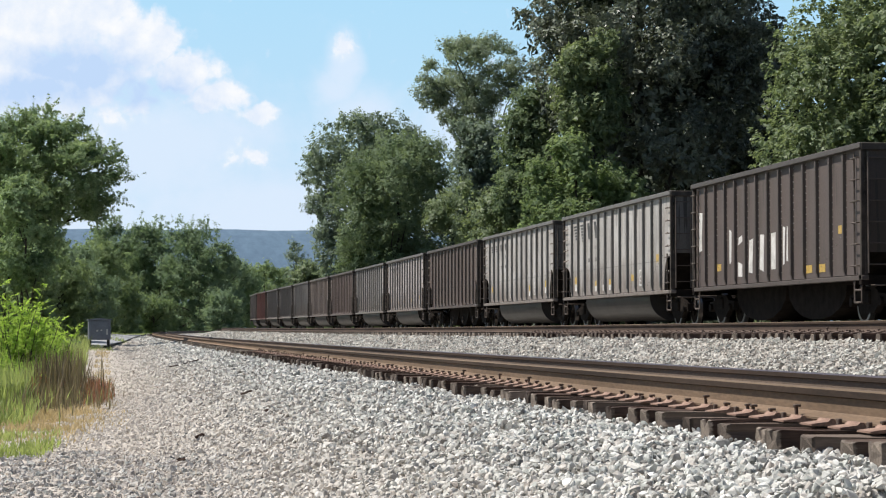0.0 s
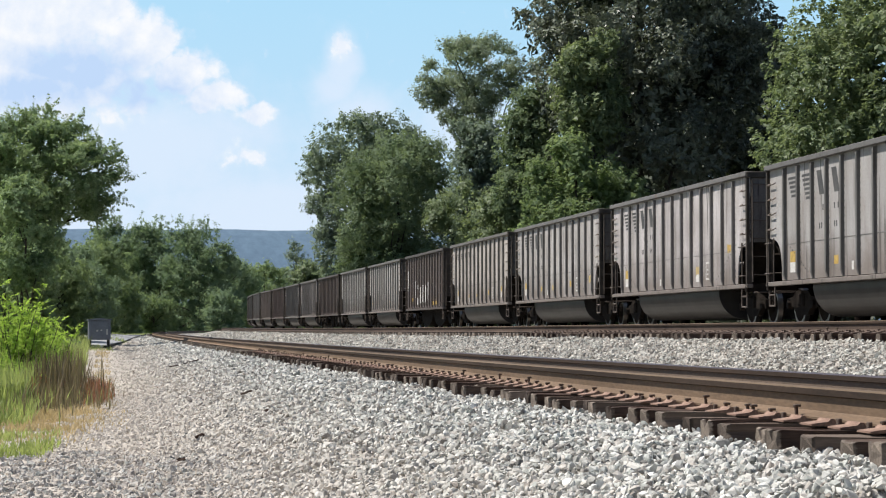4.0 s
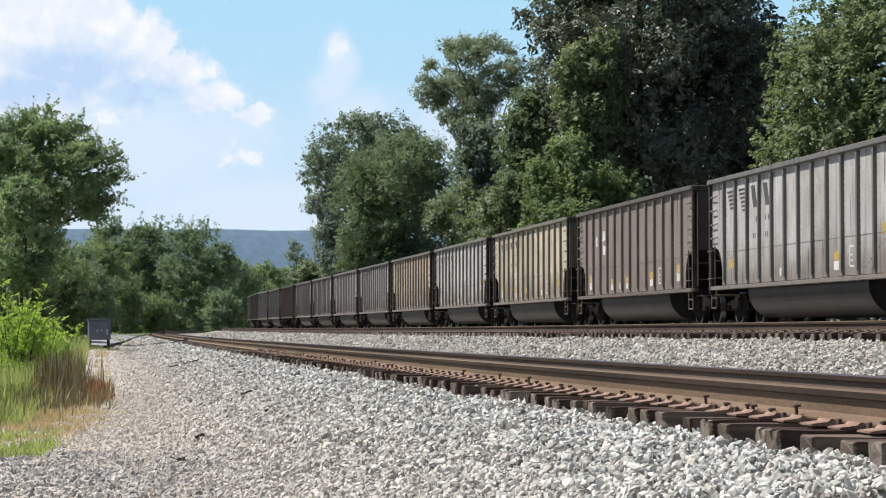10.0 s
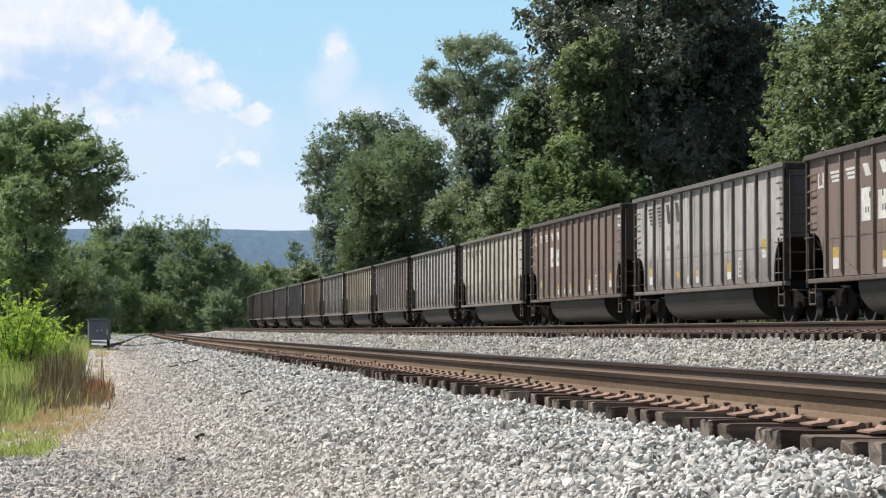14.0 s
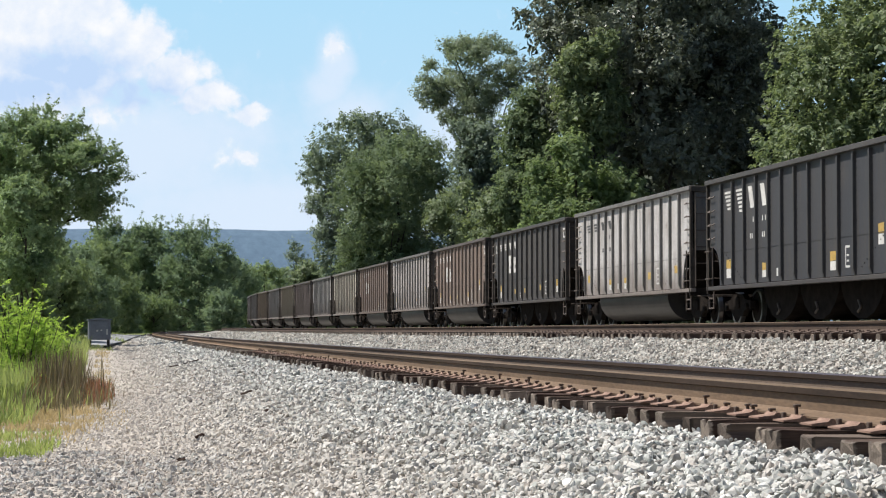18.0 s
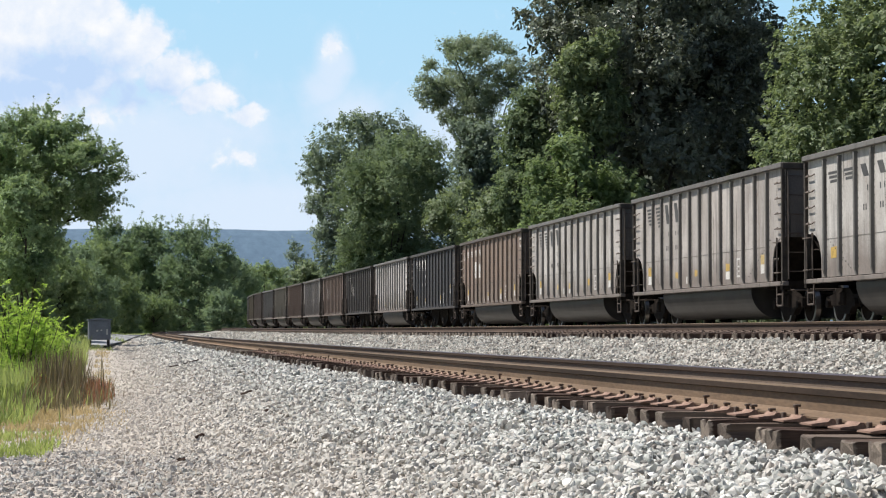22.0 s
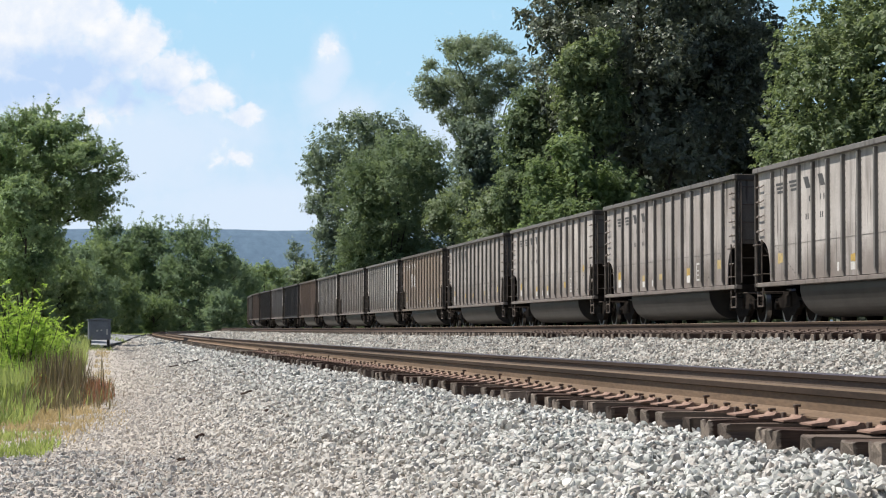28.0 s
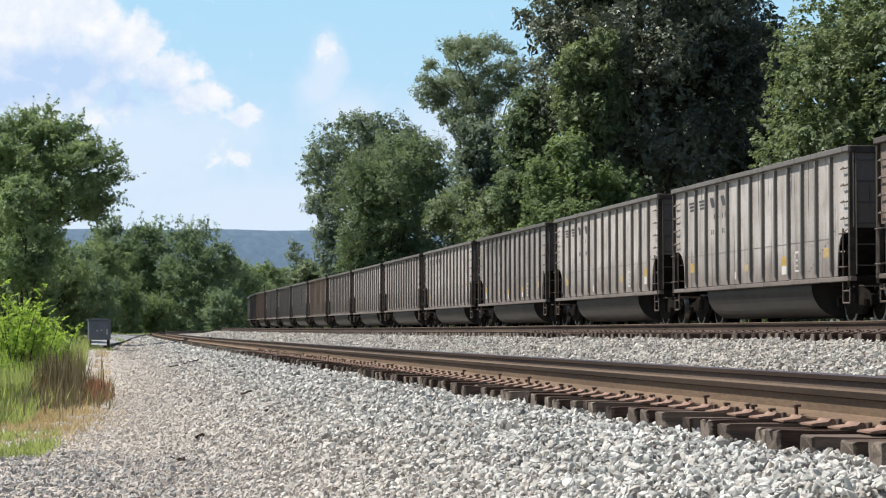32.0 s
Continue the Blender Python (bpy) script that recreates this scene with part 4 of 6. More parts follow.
        if rng.random() < (0.85 if dark_car else 0.5):
            bm = bmesh.new()
            box(bm, x[0], x[1], y0 - half_w * fade, y0 + half_w, z0, z1)
            part("reflector_foot", bm, WHITE_MARK, car, "white lower half of the reflector patch")
    bm = bmesh.new()
    box(bm, x[0], x[1], bay(4) - 0.14, bay(4) - 0.02, 1.15, 1.34)
    part("white_tag", bm, WHITE_MARK, car, "small white tag")
    bm = bmesh.new()
    for a, b, c, d in ((-0.19, -0.15, 1.20, 1.68), (-0.19, 0.10, 1.20, 1.25), (-0.19, 0.10, 1.63, 1.68), (-0.10, 0.04, 1.33, 1.37), (-0.10, 0.04, 1.45, 1.49)):
        box(bm, x[0], x[1], bay(9) - b - 0.04, bay(9) - a - 0.04, c, d)
    part("data_frame", bm, WHITE_MARK, car, "white stencilled frame")


# body colour, kind, marks (0 none, 1 small emblem, 2 tall emblem), words for the label; from the front of the train to its end
PALE, GREY, LAVENDER = (0.46, 0.45, 0.43), (0.36, 0.345, 0.33), (0.50, 0.48, 0.48)
CARS = [
    ("pale", (0.42, 0.40, 0.38), "tub", 0), ("red-brown", (0.20, 0.085, 0.07), "tub", 0), ("grey", (0.34, 0.32, 0.31), "tub", 1), ("grey", (0.32, 0.30, 0.29), "tub", 1),
    ("grey", (0.27, 0.26, 0.25), "tub", 1), ("brown-grey", (0.26, 0.215, 0.19), "tub", 0), ("brown", (0.17, 0.13, 0.115), "tub", 0), ("grey", (0.31, 0.305, 0.30), "tub", 1),
    ("light grey", (0.40, 0.38, 0.37), "tub", 1), ("dark brown", (0.10, 0.075, 0.065), "bay", 0), ("light grey", (0.46, 0.455, 0.44), "tub", 1), ("light grey", (0.43, 0.425, 0.41), "tub", 2),
    ("patched brown", (0.098, 0.076, 0.067), "twin", 3),
    ("light grey", (0.43, 0.405, 0.375), "tub", 1), ("light grey", (0.43, 0.42, 0.41), "tub", 2), ("pale lavender-grey", (0.49, 0.47, 0.47), "tub", 2), ("grey", (0.38, 0.375, 0.37), "tub", 2),
    ("tan", (0.47, 0.385, 0.29), "tub", 1), ("off-white", (0.52, 0.51, 0.495), "tub", 1), ("cream", (0.53, 0.48, 0.37), "tub", 1), ("brown-grey", (0.23, 0.19, 0.17), "tub", 4),
    ("light grey", (0.46, 0.46, 0.45), "tub", 2), ("cream white", (0.55, 0.52, 0.44), "tub", 1), ("brown", (0.215, 0.158, 0.128), "tub", 1), ("light grey", (0.45, 0.43, 0.41), "tub", 2),
    ("brown", (0.215, 0.158, 0.128), "tub", 1), ("black", (0.054, 0.050, 0.048), "bay", 1), ("whitish grey", (0.54, 0.53, 0.52), "tub", 1), ("black", (0.040, 0.041, 0.046), "bay", 2),
    ("red-brown", (0.240, 0.176, 0.138), "tub", 1), ("light grey", (0.49, 0.475, 0.45), "tub", 2), ("beige-grey", (0.44, 0.415, 0.39), "tub", 2), ("light grey", (0.49, 0.48, 0.455), "tub", 1),
    ("olive-brown", (0.265, 0.208, 0.158), "tub", 1), ("beige-grey", (0.40, 0.375, 0.35), "tub", 2), ("light grey", (0.49, 0.46, 0.43), "tub", 1), ("stained grey", (0.44, 0.41, 0.385), "tub", 1),
    ("light grey", (0.51, 0.485, 0.455), "tub", 1), ("stained grey", (0.32, 0.305, 0.29), "tub", 2), ("light beige", (0.51, 0.485, 0.455), "tub", 1), ("light beige", (0.50, 0.48, 0.455), "tub", 1),
    ("brown", (0.20, 0.155, 0.125), "tub", 1)]
FIRST_CAR = -12


def build_train():
    rng = random.Random(21)
    models = {k: coal_car(k) for k in ("tub", "bay", "twin")}
    models["far"] = coal_car("tub", True)
    used, train = set(), []
    for i, (word, colour, kind, style) in enumerate(CARS):
        kind = "far" if i + FIRST_CAR <= -5 else kind
        if kind in used:
            car = copy_thing(models[kind], Matrix.Identity(4))
        else:
            car = models[kind]
            used.add(kind)
        train.append((i + FIRST_CAR, car))
    for (number, car), (word, colour, kind, style) in zip(train, CARS):
        dark_car = sum(colour) < 0.8
        belly = {"tub": "rounded belly", "bay": "three hopper bays", "twin": "twin bellies, white patches"}[kind]
        tagged(car, "weathered " + word + " ribbed coal car with " + belly, "railway car", "cars of the coal train")
        for ob in car.children_recursive:
            if not ob.data or ob.data.materials[0] != PAINT:
                continue
            c = Vector(colour)
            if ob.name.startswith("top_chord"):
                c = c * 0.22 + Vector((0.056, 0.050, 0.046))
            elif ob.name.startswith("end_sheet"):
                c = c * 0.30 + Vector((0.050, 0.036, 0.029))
            elif ob.name.startswith("rivet"):
                c = Vector((0.36, 0.345, 0.325)) if dark_car and kind != "bay" else c * 0.35
            elif ob.name.startswith("seam"):
                c = c * 0.55
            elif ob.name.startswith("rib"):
                # rib fronts are dirtier; the rest of the darkening paints in their shaded sides
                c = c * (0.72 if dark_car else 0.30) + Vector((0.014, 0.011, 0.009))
            elif ob.name.startswith("side_sill"):
                c = c * 0.52 + Vector((0.034, 0.027, 0.023))
            elif ob.name.startswith("side_sheet"):
                c = Vector((c.x * 1.13, c.y * 1.10, c.z * 1.10)) if not dark_car else Vector((c.x * 1.08, c.y * 1.06, c.z * 1.08))
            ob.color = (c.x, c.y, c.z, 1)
        if style in (1, 2):
            markings(car, dark_car, style, rng)
        elif style == 4:
            markings(car, True, 0, rng)
        if kind == "twin" or style == 4:
            x0, x1 = -(HALF_W - RIB + 0.006), -(HALF_W - RIB - 0.01)
            if kind == "twin":
                patches = ((6.5, 6.8, 1.95, 3.0), (3.50, 3.68, 1.6, 2.4), (2.45, 2.80, 2.05, 2.2), (2.45, 2.80, 1.2, 1.55), (1.45, 1.80, 1.3, 2.1),
                           (0.45, 0.80, 1.3, 2.15), (-0.55, -0.22, 1.35, 2.2), (-1.35, -1.2, 1.4, 2.25), (-1.62, -1.5, 1.5, 2.3))
            else:
                patches = ((3.4, 3.75, 2.75, 3.05), (3.4, 3.75, 2.3, 2.55), (4.5, 4.7, 2.65, 2.95))
            step = 6.62 / 7.30 if kind == "twin" else 1.0
            for y0, y1, z0, z1 in patches:
                y0, y1 = y0 * step, y1 * step
                bm = bmesh.new()
                box(bm, x0, x1, y0, y1, z0, z1)
                for v in bm.verts:
                    v.co.y += rng.uniform(-0.05, 0.05)
                    v.co.z += rng.uniform(-0.06, 0.06)
                part("white_patch", bm, WHITE_MARK, car, "bare white paint patch")
            if kind == "twin":
                for y0, z0 in ((-3.2, 1.15), (-4.1, 1.15), (-5.4, 1.95), (4.1, 1.4)):
                    bm = bmesh.new()
                    box(bm, x0, x1, y0, y0 + 0.42, z0, z0 + 0.18)
                    part("reflector", bm, YELLOW_MARK, car, "yellow reflector patch")
    return train


# ------------------------------------------------------------------ trees and plants
def leaf_cloud(name, lobes, count, leaf, material, parent, seed, droop=0.2, inner=0.55, label="", spray=22, reach=2.6, blade=4, facing=0.8, up=0.7, loose=0.75):
    """A crown: small leaf blades in sprays on the ends of twigs, thick near the skins of uneven lobes and open between them."""
    rng = np.random.default_rng(seed)
    lobes = np.array(lobes, float)           # x y z rx ry rz
    weight = lobes[:, 3] * lobes[:, 4] + lobes[:, 4] * lobes[:, 5] + lobes[:, 3] * lobes[:, 5]
    twigs = max(1, count // spray)
    pick = rng.choice(len(lobes), twigs, p=weight / weight.sum())
    d = rng.normal(size=(twigs, 3))
    d /= np.linalg.norm(d, axis=1, keepdims=True)
    lump = 1 + 0.25 * np.sin(d[:, 0] * 7 + pick * 1.7) * np.sin(d[:, 1] * 6 + pick) * np.sin(d[:, 2] * 8 + pick * 2.3)
    r = (inner + (1.10 - inner) * rng.random(twigs) ** 0.6) * lump
    end = lobes[pick, :3] + d * r[:, None] * lobes[pick, 3:]
    axis = d + rng.normal(size=(twigs, 3)) * 0.5 + np.array((0, 0, 0.35))
    axis /= np.linalg.norm(axis, axis=1, keepdims=True)
    long = rng.uniform(0.5, 1.5, twigs)
    own = np.repeat(np.arange(twigs), spray)
    n = len(own)
    t = rng.uniform(-1, 1, n)
    width = np.sqrt(np.maximum(0.05, 1 - t)) * 0.55
    c = end[own] + axis[own] * (t * long[own] * leaf * reach)[:, None] + rng.normal(size=(n, 3)) * (leaf * width)[:, None]
    nrm = d[own] * facing + rng.normal(size=(n, 3)) * loose + np.array((0, 0, up))
    nrm /= np.linalg.norm(nrm, axis=1, keepdims=True)
    tip = axis[own] + rng.normal(size=(n, 3)) * 0.8
    tip[:, 2] -= droop
    tip -= nrm * (tip * nrm).sum(1, keepdims=True)
    tip /= np.linalg.norm(tip, axis=1, keepdims=True)
    side = np.cross(nrm, tip)
    size = leaf * rng.uniform(0.6, 1.4, n)[:, None]
    bend = nrm * size * rng.uniform(0.05, 0.3, n)[:, None]
    corners = [c - tip * size * 0.6, c + side * size * 0.36 + bend, c + tip * size * 0.7, c - side * size * 0.36 + bend]
    if blade == 3:
        corners = [c - tip * size * 0.5 - side * size * 0.38, c - tip * size * 0.4 + side * size * 0.42, c + tip * size * 0.75]
    v = np.stack(corners, 1)
    me = fast_mesh(name, v.reshape(-1, 3), np.arange(n * blade), blade)
    me.materials.append(material)
    ob = new(name, me)
    ob.parent = parent
    if label:
        tagged(ob, label)
    return ob


def limb_line(bm, rng, a, b, r0, r1, parts=5, wander=0.06):
    """A crooked, tapering limb."""
    a, b = Vector(a), Vector(b)
    length = (b - a).length
    last = a
    for i in range(1, parts + 1):
        t = i / parts
        q = a.lerp(b, t) + Vector((rng.uniform(-1, 1), rng.uniform(-1, 1), 0)) * length * wander * (1 - t * 0.5)
        rod(bm, last, q, r0 + (r1 - r0) * (t - 1 / parts), 7, r0 + (r1 - r0) * t)
        last = q
    return last


def crown_lobes(rng, height, base, width, count, lobe, lean=(0.0, 0.0), shape="round"):
    """Lobes spread over a crown's hull. shape: round, dome or open."""
    out = []
    mid, half = (height + base) / 2, (height - base) / 2
    for i in range(count):
        a = rng.uniform(0, 2 * math.pi)
        h = rng.uniform(-1, 1)
        ring = math.sqrt(max(0.0, 1 - h * h))
        k = rng.uniform(0.55, 0.95) if shape == "round" else rng.uniform(0.82, 0.97) if shape == "dome" else rng.uniform(0.25, 1.0)
        z = mid + h * half * 0.86
        x = math.cos(a) * ring * width * k + lean[0] * (z - base) / max(1.0, height - base)
        y = math.sin(a) * ring * width * k + lean[1] * (z - base) / max(1.0, height - base)
        r = lobe * rng.uniform(0.65, 1.25)
        out.append((x, y, z, r, r, r * rng.uniform(0.6, 0.95)))
    return out


def profile_lobes(rng, profile, count, lobe, fill=(0.55, 1.0), flat=(0.6, 0.95)):
    """Lobes inside a crown whose outline is given as rows of height, left and right reach."""
    zs = [q[0] for q in profile]
    width = [q[2] - q[1] for q in profile]
    out = []
    while len(out) < count:
        z = rng.uniform(zs[0], zs[-1])
        wide = float(np.interp(z, zs, width))
        if rng.random() > (wide / max(width)) ** 1.3 + 0.12:
            continue
        r = min(lobe * rng.uniform(0.65, 1.25), wide * 0.45)
        reach = max(0.0, wide / 2 - r * 0.45)
        mid = float(np.interp(z, zs, [q[1] for q in profile])) + wide / 2
        a, k = rng.uniform(0, 2 * math.pi), math.sqrt(rng.uniform(fill[0] ** 2, fill[1] ** 2))
        if len(out) % 3 == 0 and fill[0] > 0.3:
            a, k = rng.choice((0.0, math.pi)) + rng.gauss(0, 0.3), 1.0
        out.append((mid + math.cos(a) * reach * k, math.sin(a) * reach * k, min(z, zs[-1] - r * 0.5), r, r, r * rng.uniform(*flat)))
    return out


def tree(name, label, at, height, base, width, lobes, lobe, leaves, leaf, material, seed, trunk_r=0.28, shape="round", lean=(0, 0), shell=0.55, extra=(), profile=None, up=0.7, spray=22, reach=2.6, heart=0.25, blade=3, facing=1.2, loose=0.4):
    """A tree: tapered trunk, limbs out to the lobes, and a crown of leaves."""
    rng = random.Random(seed)
    x, y = at
    ob = empty(name, label, "tree")
    foot = ground_height(x, y) - 0.05
    ob.matrix_basis = Matrix.Translation((x, y, foot))
    if profile:
        profile = [(q[0] - foot, q[1], q[2]) for q in profile]
        height, base = profile[-1][0], profile[0][0]
        lean = ((profile[-1][1] + profile[-1][2]) / 2, 0.0)
        hull = profile_lobes(rng, profile, lobes, lobe, (0.2, 1.0) if shape != "round" else (0.35, 1.0), (0.5, 0.85) if shape != "round" else (0.6, 0.95)) + list(extra)
    else:
        hull = crown_lobes(rng, height, base, width, lobes, lobe, lean, shape) + list(extra)
    bm = bmesh.new()
    limb_line(bm, rng, (0, 0, 0), (lean[0] * 0.6, lean[1] * 0.6, height * 0.86), trunk_r, trunk_r * 0.2, 8, 0.03)
    part("trunk", bm, BARK, ob)
    for q in hull[::max(1, len(hull) // 9)]:
        bm = bmesh.new()
        z = max(height * 0.16, q[2] - rng.uniform(0.15, 0.3) * height)
        t = z / (height * 0.86)
        limb_line(bm, rng, (lean[0] * 0.6 * t, lean[1] * 0.6 * t, z), (q[0], q[1], q[2]), trunk_r * 0.45 * (1.1 - t), 0.03, 5, 0.08)
        part("limb", bm, BARK, ob)
    leaf_cloud("crown", hull, leaves, leaf, material, ob, seed, label="uneven leafy crown", blade=blade, inner=shell, facing=facing, up=up, spray=spray, reach=reach, loose=loose)
    if shape != "open":
        core = [(q[0] * 0.84, q[1] * 0.84, q[2] - 0.1, q[3] * 0.72, q[4] * 0.72, q[5] * 0.72) for q in hull]
        if profile and shape == "round":
            core = profile_lobes(rng, [(q[0] - 0.2, q[1] * 0.84, q[2] * 0.84) for q in profile], len(hull) // 2, lobe * 1.25, (0.0, 1.0))
        leaf_cloud("inner_foliage", core, max(1500, int(leaves * heart * 0.8)), leaf * 1.5, material, ob, seed + 500,
                   inner=0.05, label="dense shaded leaves inside the crown", spray=10, reach=1.5, blade=3)
    return ob


# near-black mid tone puts in crown shade, pale patches its sunlit clumps
DARK_LEAF = leaf_material("dark_leaf", (0.011, 0.016, 0.012), (0.054, 0.068, 0.050), (0.340, 0.375, 0.295), 0.14, 0.42, 0.5, 0.8, 0.6)
# shade inside the wood is put into this darker leaf colour
SHADED_LEAF = leaf_material("shaded_leaf", (0.018, 0.026, 0.016), (0.038, 0.052, 0.031), (0.085, 0.105, 0.064), 0.15, 0.55, 0.25)
# extra blue in MID, DULL, FEATHER and SPREAD stands in for haze
MID_LEAF = leaf_material("mid_leaf", (0.098, 0.142, 0.088), (0.185, 0.246, 0.150), (0.285, 0.350, 0.222), 0.42)
LIGHT_LEAF = leaf_material("light_leaf", (0.064, 0.092, 0.052), (0.150, 0.198, 0.110), (0.345, 0.405, 0.252), 0.40, 0.45, 0.22, 0.5, 0.6)
DULL_LEAF = leaf_material("dull_leaf", (0.120, 0.162, 0.128), (0.200, 0.258, 0.204), (0.310, 0.368, 0.296), 0.42, 0.5)
# paled and greyed: the leaf colour carries the haze of distance
FAR_LEAF = leaf_material("far_leaf", (0.120, 0.180, 0.118), (0.205, 0.285, 0.186), (0.315, 0.390, 0.268), 0.48, 0.6)
BANK_LEAF = leaf_material("bank_leaf", (0.115, 0.168, 0.086), (0.208, 0.282, 0.150), (0.330, 0.402, 0.238), 0.50, 0.5)
FEATHER_LEAF = leaf_material("feather_leaf", (0.135, 0.172, 0.128), (0.230, 0.280, 0.208), (0.350, 0.405, 0.308), 0.44, 0.5)
SPREAD_LEAF = leaf_material("spread_leaf", (0.080, 0.125, 0.072), (0.200, 0.285, 0.164), (0.430, 0.520, 0.320), 0.42, vary=0.6)
FRESH_LEAF = leaf_material("fresh_leaf", (0.160, 0.280, 0.050), (0.270, 0.410, 0.085), (0.420, 0.550, 0.150), 0.58)
GRASS = leaf_material("grass_blade", (0.165, 0.225, 0.075), (0.260, 0.330, 0.120), (0.420, 0.460, 0.210), 0.52)
DRY_GRASS = leaf_material("dry_grass", (0.30, 0.22, 0.12), (0.44, 0.335, 0.20), (0.60, 0.48, 0.31), 0.3)
DEAD_WEED = leaf_material("dead_weed", (0.060, 0.046, 0.034), (0.130, 0.104, 0.074), (0.30, 0.25, 0.17), 0.3)
RUST_WEED = leaf_material("rust_weed", (0.150, 0.066, 0.042), (0.26, 0.118, 0.076), (0.38, 0.20, 0.135), 0.3)


def at_view(px, depth):
    """A place on the plan: how far to the side, counted as a bearing, and how far off."""
    return (px / 3780.0 * depth, depth)


def build_trees():
    # behind the train, from the nearest to the farthest
    tree("tree", "light green leafy tree close behind the train", (24.6, 64), 0, 0, 0, 120, 1.0, 60000, 0.125, LIGHT_LEAF, 31, 0.22, blade=4, heart=0.4, up=1.1, loose=0.6,
         profile=[(4.6, -2.6, 2.5), (6.2, -3.9, 2.9), (6.9, -4.2, 3.6), (7.7, -4.0, 4.0), (9.0, -3.9, 4.2), (10.7, -3.5, 4.1), (11.8, -2.9, 3.6), (12.6, -2.2, 2.8), (13.4, -1.2, 1.4)])
    tree("tree", "light green leafy tree at the edge of the wood", (29.0, 58), 13.5, 2.0, 4.5, 40, 1.5, 14000, 0.18, MID_LEAF, 32, 0.25)
    tree("tree", "tall dark broadleaf tree behind the train", (25.5, 101), 0, 0, 0, 150, 1.25, 64000, 0.17, DARK_LEAF, 33, 0.42, shell=0.62, heart=0.4, blade=4, facing=1.0, loose=0.65,
         profile=[(9.5, -3.6, 5.1), (11.2, -3.6, 5.4), (12.6, -4.1, 5.4), (13.9, -5, 5.6), (15, -5.1, 5.9), (15.8, -5.2, 6), (16.7, -5.2, 6), (17.5, -4.9, 5.9), (18.9, -4.3, 5.8), (20.6, -3.9, 4.3), (21.7, -2.5, 1.8)],
         extra=[(-6, 0, 16, 0.4, 0.4, 0.37), (-5.6, 0.4, 16.3, 0.48, 0.48, 0.37), (-5.4, 0, 15.5, 0.43, 0.43, 0.37), (-4.6, -0.3, 14.1, 0.37, 0.37, 0.59)])
    tree("tree", "leafy mid-green tree before the tall dark one", (21.8, 97), 0, 0, 0, 46, 0.62, 17000, 0.15, LIGHT_LEAF, 48, 0.2, blade=4, heart=0.2, shell=0.4,
         profile=[(10.4, -0.7, 1.2), (11.1, -1.1, 1.2), (12.1, -1.3, 1.7), (13.2, -1.5, 1.2), (14.1, -1.2, 1.0), (14.7, -0.9, 1.3), (15.2, 0.4, 1.2)])
    # stands mostly unseen behind the tall tree; added to block sun from the wood
    tree("tree", "tall dark broadleaf tree, mostly hidden, added to shade the wood", (28.0, 113), 22.5, 10.5, 5.0, 60, 1.8, 16000, 0.28, SHADED_LEAF, 34, 0.40)
    tree("tree", "dark broadleaf tree in the shade of the wood", (33.0, 107), 12.5, 2.0, 4.6, 60, 1.6, 15000, 0.26, SHADED_LEAF, 35, 0.34)
    tree("tree", "leafy green tree beside the tall dark one", (24.5, 119), 0, 0, 0, 60, 0.9, 30000, 0.16, MID_LEAF, 36, 0.3, blade=4, heart=0.4,
         profile=[(8.1, -2.5, 0.3), (10.6, -2.7, 0.4), (12.3, -2.5, 0.6), (13.4, -2.3, 0.6), (14.2, -1.9, 0.6), (14.9, -1.3, 0.4), (15.4, -1, 0)])
    tree("small_tree", "bright green young tree behind the train", (21.1, 95.8), 0, 0, 0, 64, 0.75, 34000, 0.14, BANK_LEAF, 37, 0.16, blade=4, heart=0.4, up=1.1,
         profile=[(1.5, -1.2, 2.0), (5.2, -2.4, 2.5), (6.7, -2.9, 3.0), (7.8, -2.7, 3.0), (8.9, -2.2, 2.0), (9.7, -1.5, 1.3), (10.3, -0.7, 0.5)])
    tree("small_tree", "green young tree behind the train", (22.8, 122), 8.6, 1.0, 3.0, 34, 0.9, 24000, 0.15, LIGHT_LEAF, 38, 0.16)
    tree("tree", "open-crowned feathery tree with sky between its limbs", (27.0, 152), 0, 0, 0, 118, 0.66, 52000, 0.120, FEATHER_LEAF, 39, 0.24, "open", shell=0.35, spray=12,
         profile=[(16.4, -3.2, 0.6), (17.4, -5.0, 1.0), (18.3, -5.6, 1.8), (19.3, -5.3, 2.4), (20.1, -5.3, 3.5), (20.9, -5.1, 3.4), (21.6, -4.8, 2.8), (22.2, -4.3, 1.9), (22.6, -3.5, 1.3), (22.9, -2.9, -1.6)],
         extra=[(-4.9, -0.2, 18.9, 0.7, 0.7, 0.5), (-5.0, 0.2, 17.4, 0.5, 0.5, 0.3), (-3.9, 0, 17.7, 0.8, 0.8, 0.5), (-4.5, 0, 18.2, 0.97, 0.97, 0.56), (-5.4, 0.3, 17.9, 0.56, 0.56, 0.4), (-3.5, 0.5, 18.7, 0.88, 0.88, 0.56), (-3.3, 0, 17.1, 0.48, 0.48, 0.72), (-2.4, 0.2, 18.1, 0.8, 0.8, 0.88), (-1.6, -0.2, 17.1, 0.72, 0.72, 0.56), (-1, 0.4, 18.3, 0.64, 0.64, 0.56), (1, 0, 18.3, 0.56, 0.56, 0.72), (2.6, 0.3, 19, 0.64, 0.64, 0.28), (1.9, 0, 18, 0.48, 0.48, 0.2), (3.4, 0, 19.9, 0.64, 0.64, 0.48), (-0.6, 0.2, 16.7, 0.56, 0.56, 0.48), (0.5, 0, 19.4, 0.64, 0.64, 0.88)])
